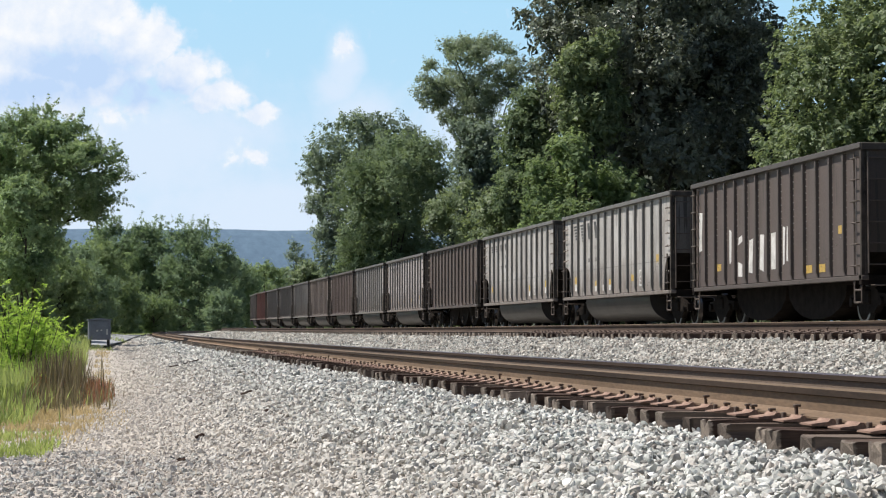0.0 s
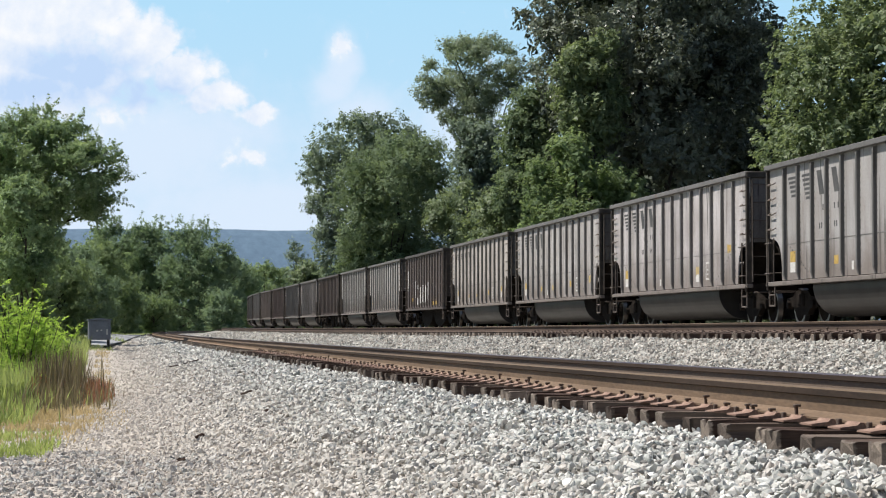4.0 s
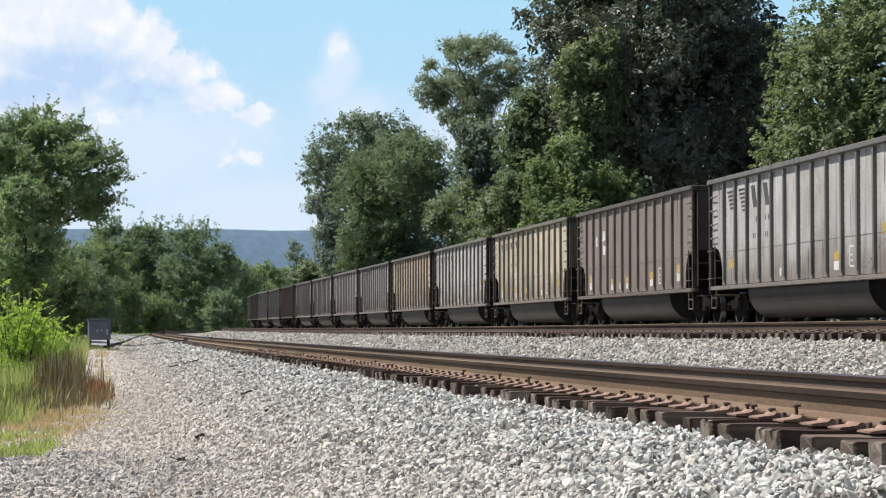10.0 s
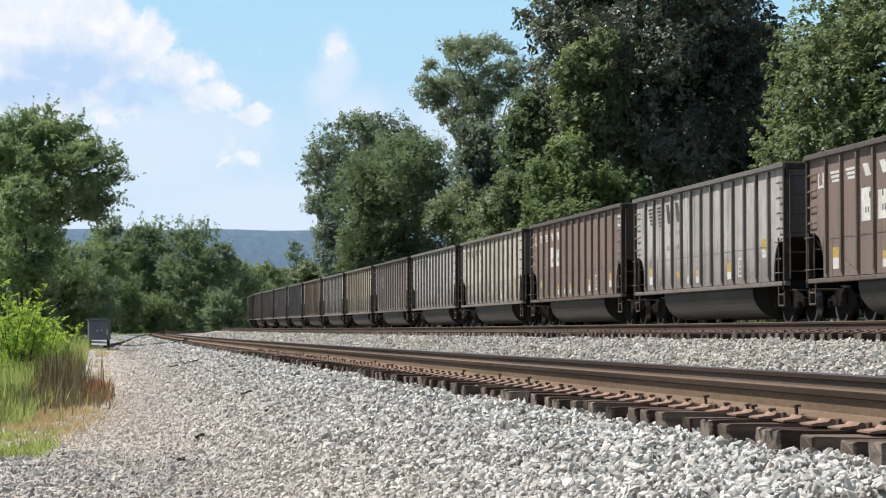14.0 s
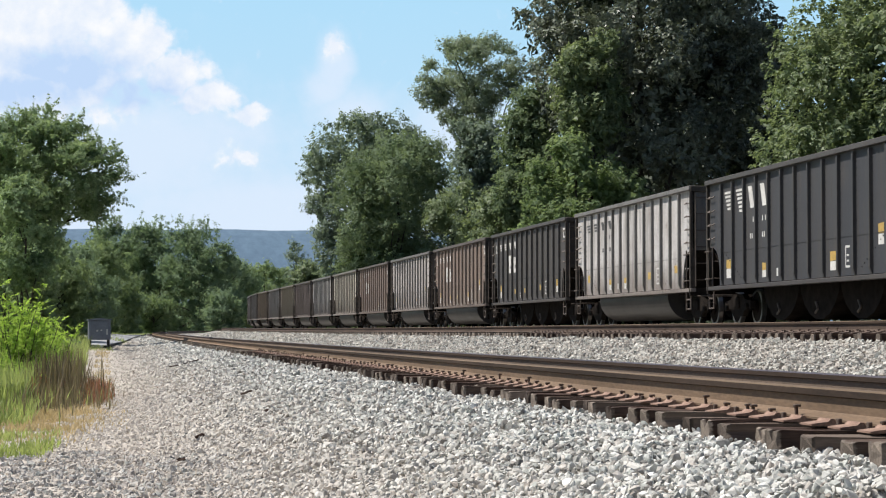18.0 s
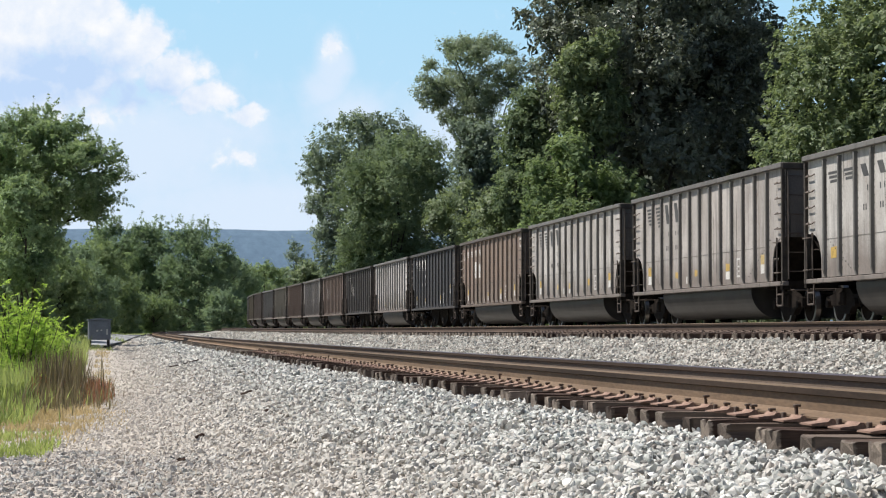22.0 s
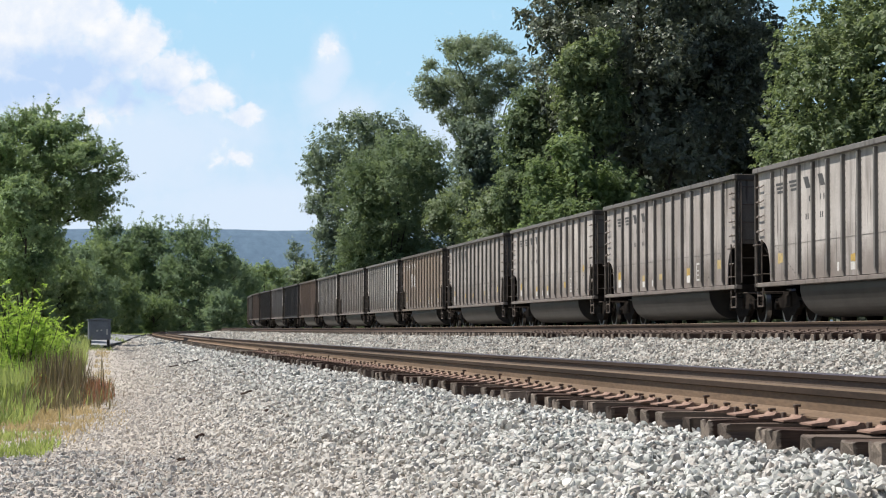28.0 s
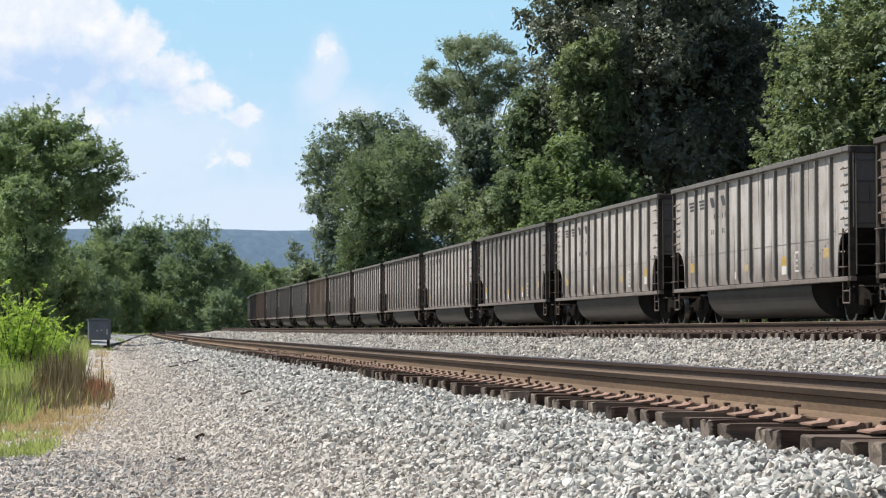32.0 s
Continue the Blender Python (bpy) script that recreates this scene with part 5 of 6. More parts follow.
    tree("tree", "dark leafy tree below the feathery crown", (24.7, 142), 0, 0, 0, 44, 0.9, 36000, 0.15, DULL_LEAF, 40, 0.26,
         profile=[(8.6, -2.2, 1.9), (12.4, -2, 1.7), (14.3, -2, 1.1), (15.2, -2, 1), (15.8, -1.6, 0.6)])
    tree("small_tree", "light green bushy tree behind the train", (22.7, 134), 0, 0, 0, 40, 0.85, 34000, 0.13, LIGHT_LEAF, 41, 0.18,
         profile=[(1.2, -1.2, 1.8), (6.4, -2.1, 2.3), (7.8, -2.6, 2.8), (9.1, -2.8, 2.8), (10.1, -2.5, 2.3), (10.9, -1.7, 0.4)])
    tree("tree", "rounded dull green tree with dense small leaves", (25.4, 215), 0, 0, 0, 260, 1.1, 66000, 0.21, DULL_LEAF, 42, 0.32, shell=0.75, heart=0.35,
         profile=[(1.5, -3.6, 4.0), (6.5, -4.3, 4.7), (11.7, -5.0, 5.3), (13.9, -5.7, 6.1), (16.2, -6.2, 6.3), (18.5, -6.3, 6.1), (20.5, -5.8, 5.8), (22.3, -4.3, 4.4), (23.5, -1.7, 2.3)])
    tree("tree", "broad feathery green tree beside the line", (25.0, 190), 0, 0, 0, 150, 1.35, 80000, 0.155, MID_LEAF, 43, 0.30, shell=0.72, facing=1.6, loose=0.4, spray=12, heart=0.35,
         profile=[(1.2, -3.0, 2.6), (5.4, -4.1, 3.1), (8.4, -4.9, 4.1), (11.0, -5.1, 4.6), (13.5, -5.1, 5.1), (15.5, -4.9, 5.1), (17.1, -4.0, 4.9), (18.4, -2.3, 3.8), (19.3, -0.3, 2.0)])
    tree("tree", "dark leafy tree behind the feathery ones", (35.0, 166), 17.5, 2.0, 5.6, 60, 1.7, 20000, 0.28, SHADED_LEAF, 44, 0.30)
    tree("tree", "dark leafy tree closing the wood", (33.0, 125), 19.0, 5.0, 6.0, 34, 2.0, 16000, 0.30, SHADED_LEAF, 45, 0.35)
    tree("tree", "dark leafy tree closing the wood", (35.5, 116), 18.6, 2.0, 5.0, 60, 1.6, 14000, 0.30, SHADED_LEAF, 46, 0.35)
    tree("small_tree", "light green bush at the edge of the wood", (22.4, 70), 5.6, 0.3, 1.3, 26, 0.6, 20000, 0.10, LIGHT_LEAF, 47, 0.1)
    # beyond the curve
    tree("small_tree", "light green bushy tree beyond the curve", at_view(350, 300), 9.6, 1.0, 3.4, 26, 1.3, 12000, 0.24, LIGHT_LEAF, 51, 0.2)
    tree("tree", "dark pointed tree beyond the curve", (40.8, 480), 0, 0, 0, 40, 1.3, 14000, 0.30, DULL_LEAF, 52, 0.3, shell=0.8,
         profile=[(1.0, -4.5, 4.5), (10.4, -5.4, 5.4), (16.7, -4.6, 4.4), (19.9, -2.8, 2.4), (22.4, -0.8, 0.4)])
    tree("tree", "green tree beyond the curve", at_view(265, 470), 15.4, 1.0, 5.0, 30, 1.9, 14000, 0.34, BANK_LEAF, 53, 0.3, shell=0.8)
    tree("tree", "leafy green tree beyond the curve", at_view(215, 420), 14.0, 0.5, 4.5, 30, 1.8, 14000, 0.32, BANK_LEAF, 54, 0.3, shell=0.8)
    # the row at the end of the straight, with upright shoots along its top
    rng = random.Random(77)
    rows = (((0.4, 385), [(0.8, -5.0, 4.6), (4.5, -5.4, 5.0), (12.5, -5.5, 5.5), (16.5, -5.3, 4.0), (19.5, -4.7, 1.9), (21.0, -3.6, -1.1)]),
            ((6.1, 380), [(0.8, -4.0, 4.4), (4.4, -4.2, 4.7), (15.4, -4.7, 4.7), (19.0, -3.8, 2.7), (20.2, -2.5, -0.1)]),
            ((15.0, 372), [(0.8, -6.4, 6.8), (4.4, -6.8, 7.3), (12.2, -7.3, 6.8), (16.1, -6.9, 4.8), (18.8, -5.9, 2.9), (20.0, -3.0, 0.4)]))
    for i, (at, outline) in enumerate(rows):
        shoots = []
        for _ in range(16):
            x = rng.uniform(outline[-2][1], outline[-2][2])
            top = outline[-1][0] + rng.uniform(-1.6, 1.0) - 0.18 * abs(x - (outline[-1][1] + outline[-1][2]) / 2)
            shoots.append((x, rng.uniform(-2.5, 1.0), top - 0.6, 0.38, 0.38, 1.3))
        tree("tree", "dense green tree with upright shoots at the end of the straight", at, 0, 0, 0, 150, 1.25, 46000, 0.22, FAR_LEAF, 60 + i, 0.35, shell=0.78, heart=0.6, profile=outline, extra=shoots)
    for i, (px, d, h, w) in enumerate(((205, 392, 15.0, 4.0), (10, 405, 17.0, 4.8), (-30, 360, 13.6, 3.0))):
        tree("tree", "dense green tree at the end of the straight", at_view(px, d), h, 0.5, w + 0.8, 100, 1.3, 20000, 0.26, FAR_LEAF, 64 + i, 0.35, "dome", shell=0.82)
    for i, (px, d, h) in enumerate(((190, 350, 8.0), (70, 340, 6.5), (20, 335, 8.5), (-40, 320, 6.0), (-65, 300, 9.0), (-90, 290, 9.5))):
        tree("small_tree", "bushy green growth at the foot of the trees", at_view(px, d), h, 0.2, 3.0, 26, 1.3, 10000, 0.24, (FAR_LEAF, BANK_LEAF)[i % 2], 70 + i, 0.16, shell=0.8)
    for i, (px, d, h) in enumerate(((-84, 235, 11.0), (-34, 245, 11.5), (-58, 210, 7.5), (-12, 255, 8.5))):
        tree("tree", "sunlit green tree behind the equipment case", at_view(px, d), h, 0.3, 3.6, 60, 1.1, 22000, 0.19, (FAR_LEAF, BANK_LEAF)[i % 2], 90 + i, 0.2, "dome", shell=0.82)
    # the trees by the track side, over the equipment case
    tree("tree", "spreading green tree over the weeds", (-4.5, 128), 0, 0, 0, 150, 0.88, 128000, 0.118, SPREAD_LEAF, 81, 0.32, "spread", shell=0.45, spray=44, reach=4.6, heart=0.36,
         profile=[(2.3, -3.3, -0.6), (4.3, -4.0, 0.7), (6.0, -4.7, 1.4), (7.0, -5.0, 2.0), (8.1, -5.3, 2.5), (8.8, -5.3, 4.1), (9.6, -5.3, 4.8), (10.5, -5.3, 5.3), (11.3, -5.4, 5.0), (12.3, -5.0, 4.5), (13.1, -4.1, 3.6), (13.8, -2.1, 2.0), (14.6, -0.8, 1.0)],
         extra=[(-0.6, 0, 13.6, 0.7, 0.7, 0.7), (0.6, 0, 13.9, 0.5, 0.5, 0.7), (-2.2, 0.2, 13.0, 0.9, 0.9, 0.7), (2.2, 0, 12.9, 0.8, 0.8, 0.7), (-0.2, 0.4, 12.0, 1.2, 1.2, 0.9), (1.4, 0.2, 11.0, 1.2, 1.2, 1.0), (-1.2, 0.2, 10.2, 1.3, 1.3, 1.0), (0.8, 0.4, 9.0, 1.2, 1.2, 0.9), (4.2, 0, 11.2, 1.0, 1.0, 0.8), (3.5, 0.3, 12.0, 0.8, 0.8, 0.6), (4.7, -0.3, 10.2, 0.9, 0.9, 0.6), (3.8, 0, 9.6, 0.9, 0.9, 0.7), (4.4, 0.2, 8.7, 0.8, 0.8, 0.5), (3.3, 0, 8.1, 0.8, 0.8, 0.5), (4.1, 0, 7.6, 0.6, 0.6, 0.3), (5.4, 0.2, 10.1, 0.6, 0.6, 0.3), (-2.6, 0, 5.4, 1.5, 1.5, 1.2), (-1.6, 0.5, 3.8, 1.3, 1.3, 1.1), (-3.4, 0, 3.0, 1.4, 1.4, 1.2), (-2.2, 0.3, 7.2, 1.4, 1.4, 1.1)])
    tree("tree", "spreading green tree over the weeds", at_view(-300, 132), 14.0, 2.0, 5.0, 80, 1.2, 40000, 0.17, SPREAD_LEAF, 82, 0.34, shell=0.7)
    tree("small_tree", "bright green young tree before the spreading one", at_view(-152, 98), 7.9, 2.6, 1.5, 44, 0.6, 26000, 0.10, SPREAD_LEAF, 86, 0.10)
    tree("small_tree", "green bush behind the equipment case", at_view(-185, 104), 5.0, 0.2, 2.6, 26, 0.9, 22000, 0.13, SPREAD_LEAF, 83, 0.12, shell=0.8)
    tree("small_tree", "pale green bush behind the equipment case", at_view(-92, 107), 4.4, 0.1, 1.6, 22, 0.7, 16000, 0.11, BANK_LEAF, 85, 0.1, shell=0.8)
    tree("small_tree", "green bush among the trees", at_view(-112, 172), 7.4, 0.2, 2.6, 40, 0.9, 20000, 0.16, FAR_LEAF, 84, 0.14, "dome", shell=0.8)


def build_wood_backdrop():
    """Dense wood behind the single trees, too far in to tell trees apart."""
    rng = random.Random(7)
    lobes = []
    for i in range(60):
        y = 40 + i * 4.2
        s_u = 38 + rng.uniform(0, 10)
        for h in (2.5, 6, 10, 13.5):
            lobes.append((s_u + rng.uniform(-3, 3), y + rng.uniform(-2, 2), 1 + h + rng.uniform(-1, 1), 3.2, 3.2, 2.6))
    ob = leaf_cloud("far_wood", lobes, 70000, 0.46, SHADED_LEAF, None, 90, inner=0.2, blade=3)
    tagged(ob, "deep dark green wood behind the line", "wood", kind="stuff")
    lobes = []
    for i in range(70):
        px = -420 + i * 13
        d = 520 + rng.uniform(-20, 60)
        x, y = at_view(px, d)
        for h in (0, 3, 7, 12):
            lobes.append((x + rng.uniform(-3, 3), y, 1 + h + rng.uniform(-1, 1), 4.5, 4.5, 3.6))
    ob = leaf_cloud("distant_wood", lobes, 36000, 1.0, FAR_LEAF, None, 91, inner=0.2, blade=3)
    tagged(ob, "dark green wood in the distance", "wood", kind="stuff")


def build_undergrowth():
    """Low growth along the far side of the train."""
    rng = random.Random(17)
    lobes = []
    for i in range(150):
        s = 25 + i * 1.75
        for _ in range(2):
            p = along(s, 25.0 + rng.uniform(0, 4.0))
            lobes.append((p.x, p.y, p.z + 1.0 + rng.uniform(0, 1.8), 1.3, 1.3, 1.1))
    ob = leaf_cloud("undergrowth", lobes, 36000, 0.24, SHADED_LEAF, None, 93, inner=0.2, blade=3)
    tagged(ob, "low green undergrowth along the edge of the wood", "undergrowth", kind="stuff")


def build_hill():
    """The long wooded ridge on the horizon."""
    verts, faces = [], []
    nx, ny = 90, 14
    for j in range(ny):
        for i in range(nx):
            x = -2600 + 5200 * i / (nx - 1)
            t = j / (ny - 1)
            y = 2700 + 1300 * t
            crest = 184 + 5 * noise.noise(Vector((x * 0.0016, 0, 4.0))) + 3 * noise.noise(Vector((x * 0.008, 2.0, 4.0))) + 0.006 * x
            z = crest * math.sin(min(1.0, t * 1.25) * math.pi / 2) + 4 * noise.noise(Vector((x * 0.02, y * 0.02, 1.0)))
            verts.append((x, y, z - 4))
    for j in range(ny - 1):
        for i in range(nx - 1):
            faces.append((j * nx + i, j * nx + i + 1, (j + 1) * nx + i + 1, (j + 1) * nx + i))
    m, n, l, p = shader("hazed_ridge", 1.0)
    co = n.new("ShaderNodeTexCoord").outputs["Object"]
    # distance haze is painted in: the woods get a blue base colour
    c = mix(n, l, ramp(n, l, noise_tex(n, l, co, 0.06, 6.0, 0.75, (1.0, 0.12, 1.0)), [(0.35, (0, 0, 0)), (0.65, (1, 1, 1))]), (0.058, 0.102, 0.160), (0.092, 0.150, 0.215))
    l.new(c, p.inputs["Base Color"])
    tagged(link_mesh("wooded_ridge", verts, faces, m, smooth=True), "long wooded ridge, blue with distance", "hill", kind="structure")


def blades(name, label, places, material, lean=0.35, wide=0.012, bits=1):
    """Grass or weed stems: narrow bent blades."""
    rng = np.random.default_rng(len(places))
    n = len(places)
    p = np.array([q[:3] for q in places])
    h = np.array([q[3] for q in places])
    a = rng.uniform(0, 2 * np.pi, n)
    out = np.stack([np.cos(a), np.sin(a), np.zeros(n)], 1)
    side = np.stack([-np.sin(a), np.cos(a), np.zeros(n)], 1) * (wide * rng.uniform(0.6, 1.5, n))[:, None]
    tilt = rng.uniform(0.05, lean, n)
    mid = p + out * (h * tilt * 0.35)[:, None] + np.array((0, 0, 1)) * (h * 0.55)[:, None]
    tip = p + out * (h * tilt)[:, None] + np.array((0, 0, 1)) * (h * rng.uniform(0.85, 1.0, n))[:, None]
    v = np.stack([p - side, p + side, mid + side * 0.8, mid - side * 0.8, tip], 1).reshape(-1, 3)
    base = (np.arange(n) * 5)[:, None]
    f = np.concatenate([base + np.array([0, 1, 2]), base + np.array([0, 2, 3]), base + np.array([3, 2, 4])], 1).reshape(-1)
    me = fast_mesh(name, v, f, 3)
    me.materials.append(material)
    return tagged(new(name, me), label, "grass", kind="stuff")


def frond_shoot(name, label, at, height, seed, material, stems, spread):
    """A young tree shoot: upright fanned branches with long paired leaflets."""
    rng = random.Random(seed)
    x, y = at
    ob = empty(name, label, "sapling")
    ob.matrix_basis = Matrix.Translation((x, y, ground_height(x, y) - 0.03))
    verts = []
    for i in range(stems):
        a = rng.uniform(0, 2 * math.pi)
        root = Vector((rng.uniform(-0.25, 0.25), rng.uniform(-0.25, 0.25), 0))
        tip = Vector((math.cos(a) * spread * rng.uniform(0.3, 1), math.sin(a) * spread * rng.uniform(0.3, 1), height * rng.uniform(0.5, 1.0)))
        bm = bmesh.new()
        limb_line(bm, rng, root, tip, 0.018, 0.005, 4, 0.02)
        part("stem", bm, BARK, ob)
        for k in range(26):
            t = rng.uniform(0.12, 1.0)
            node = root.lerp(tip, t)
            b = rng.uniform(0, 2 * math.pi)
            way = Vector((math.cos(b), math.sin(b), rng.uniform(0.3, 1.3))).normalized()
            long = rng.uniform(0.20, 0.46) * (1.25 - t * 0.6)
            for q in range(12):
                w = 0.15 + 0.85 * q / 11
                p = node + way * long * w - Vector((0, 0, 0.12 * long * w * w))
                side = way.cross(Vector((rng.uniform(-0.4, 0.4), rng.uniform(-0.4, 0.4), 1))).normalized() * (1 if q % 2 else -1)
                d = (way * 0.6 + side * 0.8 + Vector((0, 0, rng.uniform(-0.3, 0.2)))).normalized()
                e = d.cross(Vector((0.2, 0.1, 1))).normalized()
                size = rng.uniform(0.07, 0.13)
                verts += [p, p + d * size * 0.5 + e * size * 0.2, p + d * size, p + d * size * 0.5 - e * size * 0.2]
    me = fast_mesh("foliage", np.array([tuple(v) for v in verts]), np.arange(len(verts)), 4)
    me.materials.append(material)
    leaves = new("foliage", me)
    leaves.parent = ob
    return ob


def sprig(name, label, at, height, seed, material, leaf=0.10, stems=7, spread=0.5, plume=1.0, leaves=420):
    """A leafy young shoot: a few stems with paired leaflets."""
    rng = random.Random(seed)
    x, y = at
    ob = empty(name, label, "weed")
    ob.matrix_basis = Matrix.Translation((x, y, ground_height(x, y) - 0.03))
    lobes = []
    for i in range(stems):
        a = rng.uniform(0, 2 * math.pi)
        tip = Vector((math.cos(a) * spread * rng.uniform(0.2, 1), math.sin(a) * spread * rng.uniform(0.2, 1), height * rng.uniform(0.65, 1.0)))
        bm = bmesh.new()
        limb_line(bm, rng, (0, 0, 0), tip, 0.018, 0.005, 4, 0.04)
        part("stem", bm, BARK, ob)
        for k in range(9):
            t = 0.30 + 0.72 * k / 8
            r = (0.20 * (1.25 - t) + 0.05) * plume
            lobes.append((tip.x * t, tip.y * t, tip.z * t, r, r, r * 0.7))
    leaf_cloud("foliage", lobes, leaves * stems, leaf, material, ob, seed, droop=0.0, inner=0.1, spray=9, reach=1.8)
    return ob


def build_weeds():
    rng = random.Random(3)

    def strew(count, s0, s1, x0, x1, h0, h1, patchy=-1.0):
        out = []
        while len(out) < count:
            y, x = rng.uniform(s0, s1), rng.uniform(x0, x1)
            if noise.noise(Vector((x * 1.1, y * 0.25, 5.0))) < patchy:
                continue
            x -= 0.004 * (y - s0) + 0.12 * noise.noise(Vector((0, y * 0.5, 2.0)))
            out.append((x, y, ground_height(x, y) - 0.02, rng.uniform(h0, h1)))
        return out

    def bunch(count, s0, ds, x0, dx, h0, h1):
        out = []
        for _ in range(count):
            y, x = rng.gauss(s0, ds), rng.gauss(x0, dx)
            out.append((x, y, ground_height(x, y) - 0.02, rng.uniform(h0, h1)))
        return out

    blades("grass_tuft", "short green grass tuft at the gravel edge", strew(2600, 22.4, 27.5, -1.9, -0.62, 0.08, 0.24, -0.2), GRASS, 0.6, 0.008)
    blades("dry_grass", "straw-coloured dry grass at the gravel edge", [q for q in bunch(11000, 32.5, 2.8, -0.85, 0.42, 0.05, 0.20) if noise.noise(Vector((q[0] * 2.2, q[1] * 0.7, 8.0))) > -0.3] + strew(1800, 48, 95, -0.5, 0.0, 0.06, 0.2, -0.1), DRY_GRASS, 0.8, 0.011)
    blades("dead_weeds", "brown dead weed stalks at the gravel edge", bunch(1300, 41, 2.6, -1.02, 0.40, 0.2, 0.65) + bunch(560, 43, 2.4, -1.0, 0.30, 0.6, 1.28) + bunch(300, 37, 1.6, -1.0, 0.34, 0.15, 0.5), DEAD_WEED, 0.3, 0.012)
    blades("dry_weeds", "rust-brown withered weeds at the gravel edge", bunch(1500, 42, 1.5, -0.40, 0.15, 0.1, 0.55) + bunch(800, 42, 1.6, -1.42, 0.22, 0.2, 0.72), RUST_WEED, 0.6, 0.010)
    blades("grass", "green grass and weeds beside the gravel", strew(4600, 30, 42, -3.0, -1.15, 0.12, 0.38, -0.15) + strew(7000, 42, 75, -3.6, -0.75, 0.3, 0.65) +
           strew(6000, 66, 112, -4.2, -0.95, 0.35, 0.8) + strew(500, 92, 104, -1.2, 0.0, 0.1, 0.28) + strew(6000, 46, 66, -3.4, -1.5, 0.5, 1.15) + strew(4200, 37, 46, -3.2, -1.45, 0.3, 0.9), GRASS, 0.5, 0.013)
    blades("grass", "green stems growing through the dead weeds", bunch(800, 41, 3.0, -1.25, 0.4, 0.15, 0.5), GRASS, 0.5, 0.010)
    blades("grass_beyond", "bright grass strip beyond the equipment case", strew(4000, 150, 320, -7, 1.0, 0.2, 0.5) + [(*along(s, u, 0.1), h) for s, u, h in [(rng.uniform(236, 345), rng.uniform(-7, 1.2), rng.uniform(0.3, 0.7)) for _ in range(5000)]], GRASS, 0.5, 0.06)
    for i, (px, d, h) in enumerate(((-146, 47, 2.1), (-172, 46, 2.4), (-192, 50, 2.7), (-126, 52, 1.7), (-158, 54, 2.2), (-110, 58, 1.5), (-182, 60, 2.2))):
        frond_shoot("sapling", "bright green leafy young shoots in the weeds", at_view(px, d), h, 110 + i, FRESH_LEAF, 8, 0.75)
    for i in range(26):
        px, d = rng.uniform(-200, -42), rng.uniform(50, 98)
        sprig("leafy_weed", "low leafy green weed in the grass", at_view(px, d), rng.uniform(0.5, 1.0), 140 + i, (FRESH_LEAF, BANK_LEAF, FRESH_LEAF)[i % 3], 0.05, 4, 0.4, 0.7, 200)
    for i in range(12):
        px, d = rng.uniform(-205, -120), rng.uniform(40, 47)
        sprig("leafy_weed", "low bright green weed at the foot of the saplings", at_view(px, d), rng.uniform(0.45, 0.9), 180 + i, FRESH_LEAF, 0.05, 4, 0.5, 0.8, 330)


# ------------------------------------------------------------------ trackside case
def build_case():
    x, y = at_view(-24, 100)
    z = ground_height(x, y)
    case = empty("equipment_case", "dark grey steel equipment case on two legs", "equipment case")
    case.matrix_basis = pose(x, y, z, 0, 0, 6)
    bm = bmesh.new()
    box(bm, -0.50, 0.50, -0.28, 0.28, 0.42, 1.32, 0.02)
    part("body", bm, CASE_PAINT, case)
    bm = bmesh.new()
    prism(bm, [(-0.55, 1.32), (-0.53, 1.37), (0.0, 1.43), (0.53, 1.37), (0.55, 1.32)], -0.34, 0.34)
    part("roof", bm, CASE_PAINT, case)
    for sx in (-0.42, 0.42):
        bm = bmesh.new()
        box(bm, sx - 0.05, sx + 0.05, -0.2, 0.2, -0.1, 0.43, 0.008)
        part("leg", bm, GRIMY_STEEL, case)
    bm = bmesh.new()
    box(bm, -0.44, 0.40, -0.305, -0.281, 0.48, 1.26, 0.01)
    door = part("door", bm, CASE_PAINT, case)
    for a, b, c, d in ((-0.16, -0.08, 0.80, 0.88), (0.04, 0.10, 0.84, 0.90), (0.30, 0.36, 0.66, 0.92)):
        bm = bmesh.new()
        box(bm, a, b, -0.312, -0.300, c, d)
        part("label", bm, WHITE_MARK, door, "small white label")


HOSE = [(-0.35, 98, 0.05), (-0.1, 108, 0.06), (0.2, 128, 0.06), (0.6, 148, 0.07), (1.0, 168, 0.07), (2.0, 210, 0.08), (3.3, 255, 0.08)]


def build_service_road():
    """Grey road stone beyond the equipment case, up to the cable conduit."""
    verts, rows, k = [], spaced([(101, 130, 2), (130, 250, 6)]), 9
    for s in rows:
        edge = float(np.interp(s, [q[1] for q in HOSE], [q[0] for q in HOSE])) - 0.1
        for i in range(k):
            u = -2.6 + (edge + 2.6) * i / (k - 1)
            p = bed_point(s, u)
            p.z += 0.05 + 0.22 * smooth_step(104, 170, s) * smooth_step(edge + 0.1, edge - 1.2, u) + 0.02 * noise.noise(Vector((u * 3.0, s * 0.8, 2.0)))
            verts.append(p)
    faces = [(j * k + i, j * k + i + 1, (j + 1) * k + i + 1, (j + 1) * k + i) for j in range(len(rows) - 1) for i in range(k - 1)]
    m = plain("grey_road_stone", (0.26, 0.26, 0.27), (0.38, 0.38, 0.392), 2.5, 0.9, relief=0.6, fine=30.0)
    tagged(link_mesh("service_road", verts, faces, m, smooth=True), "grey stone service road beside the track", "road", kind="structure")


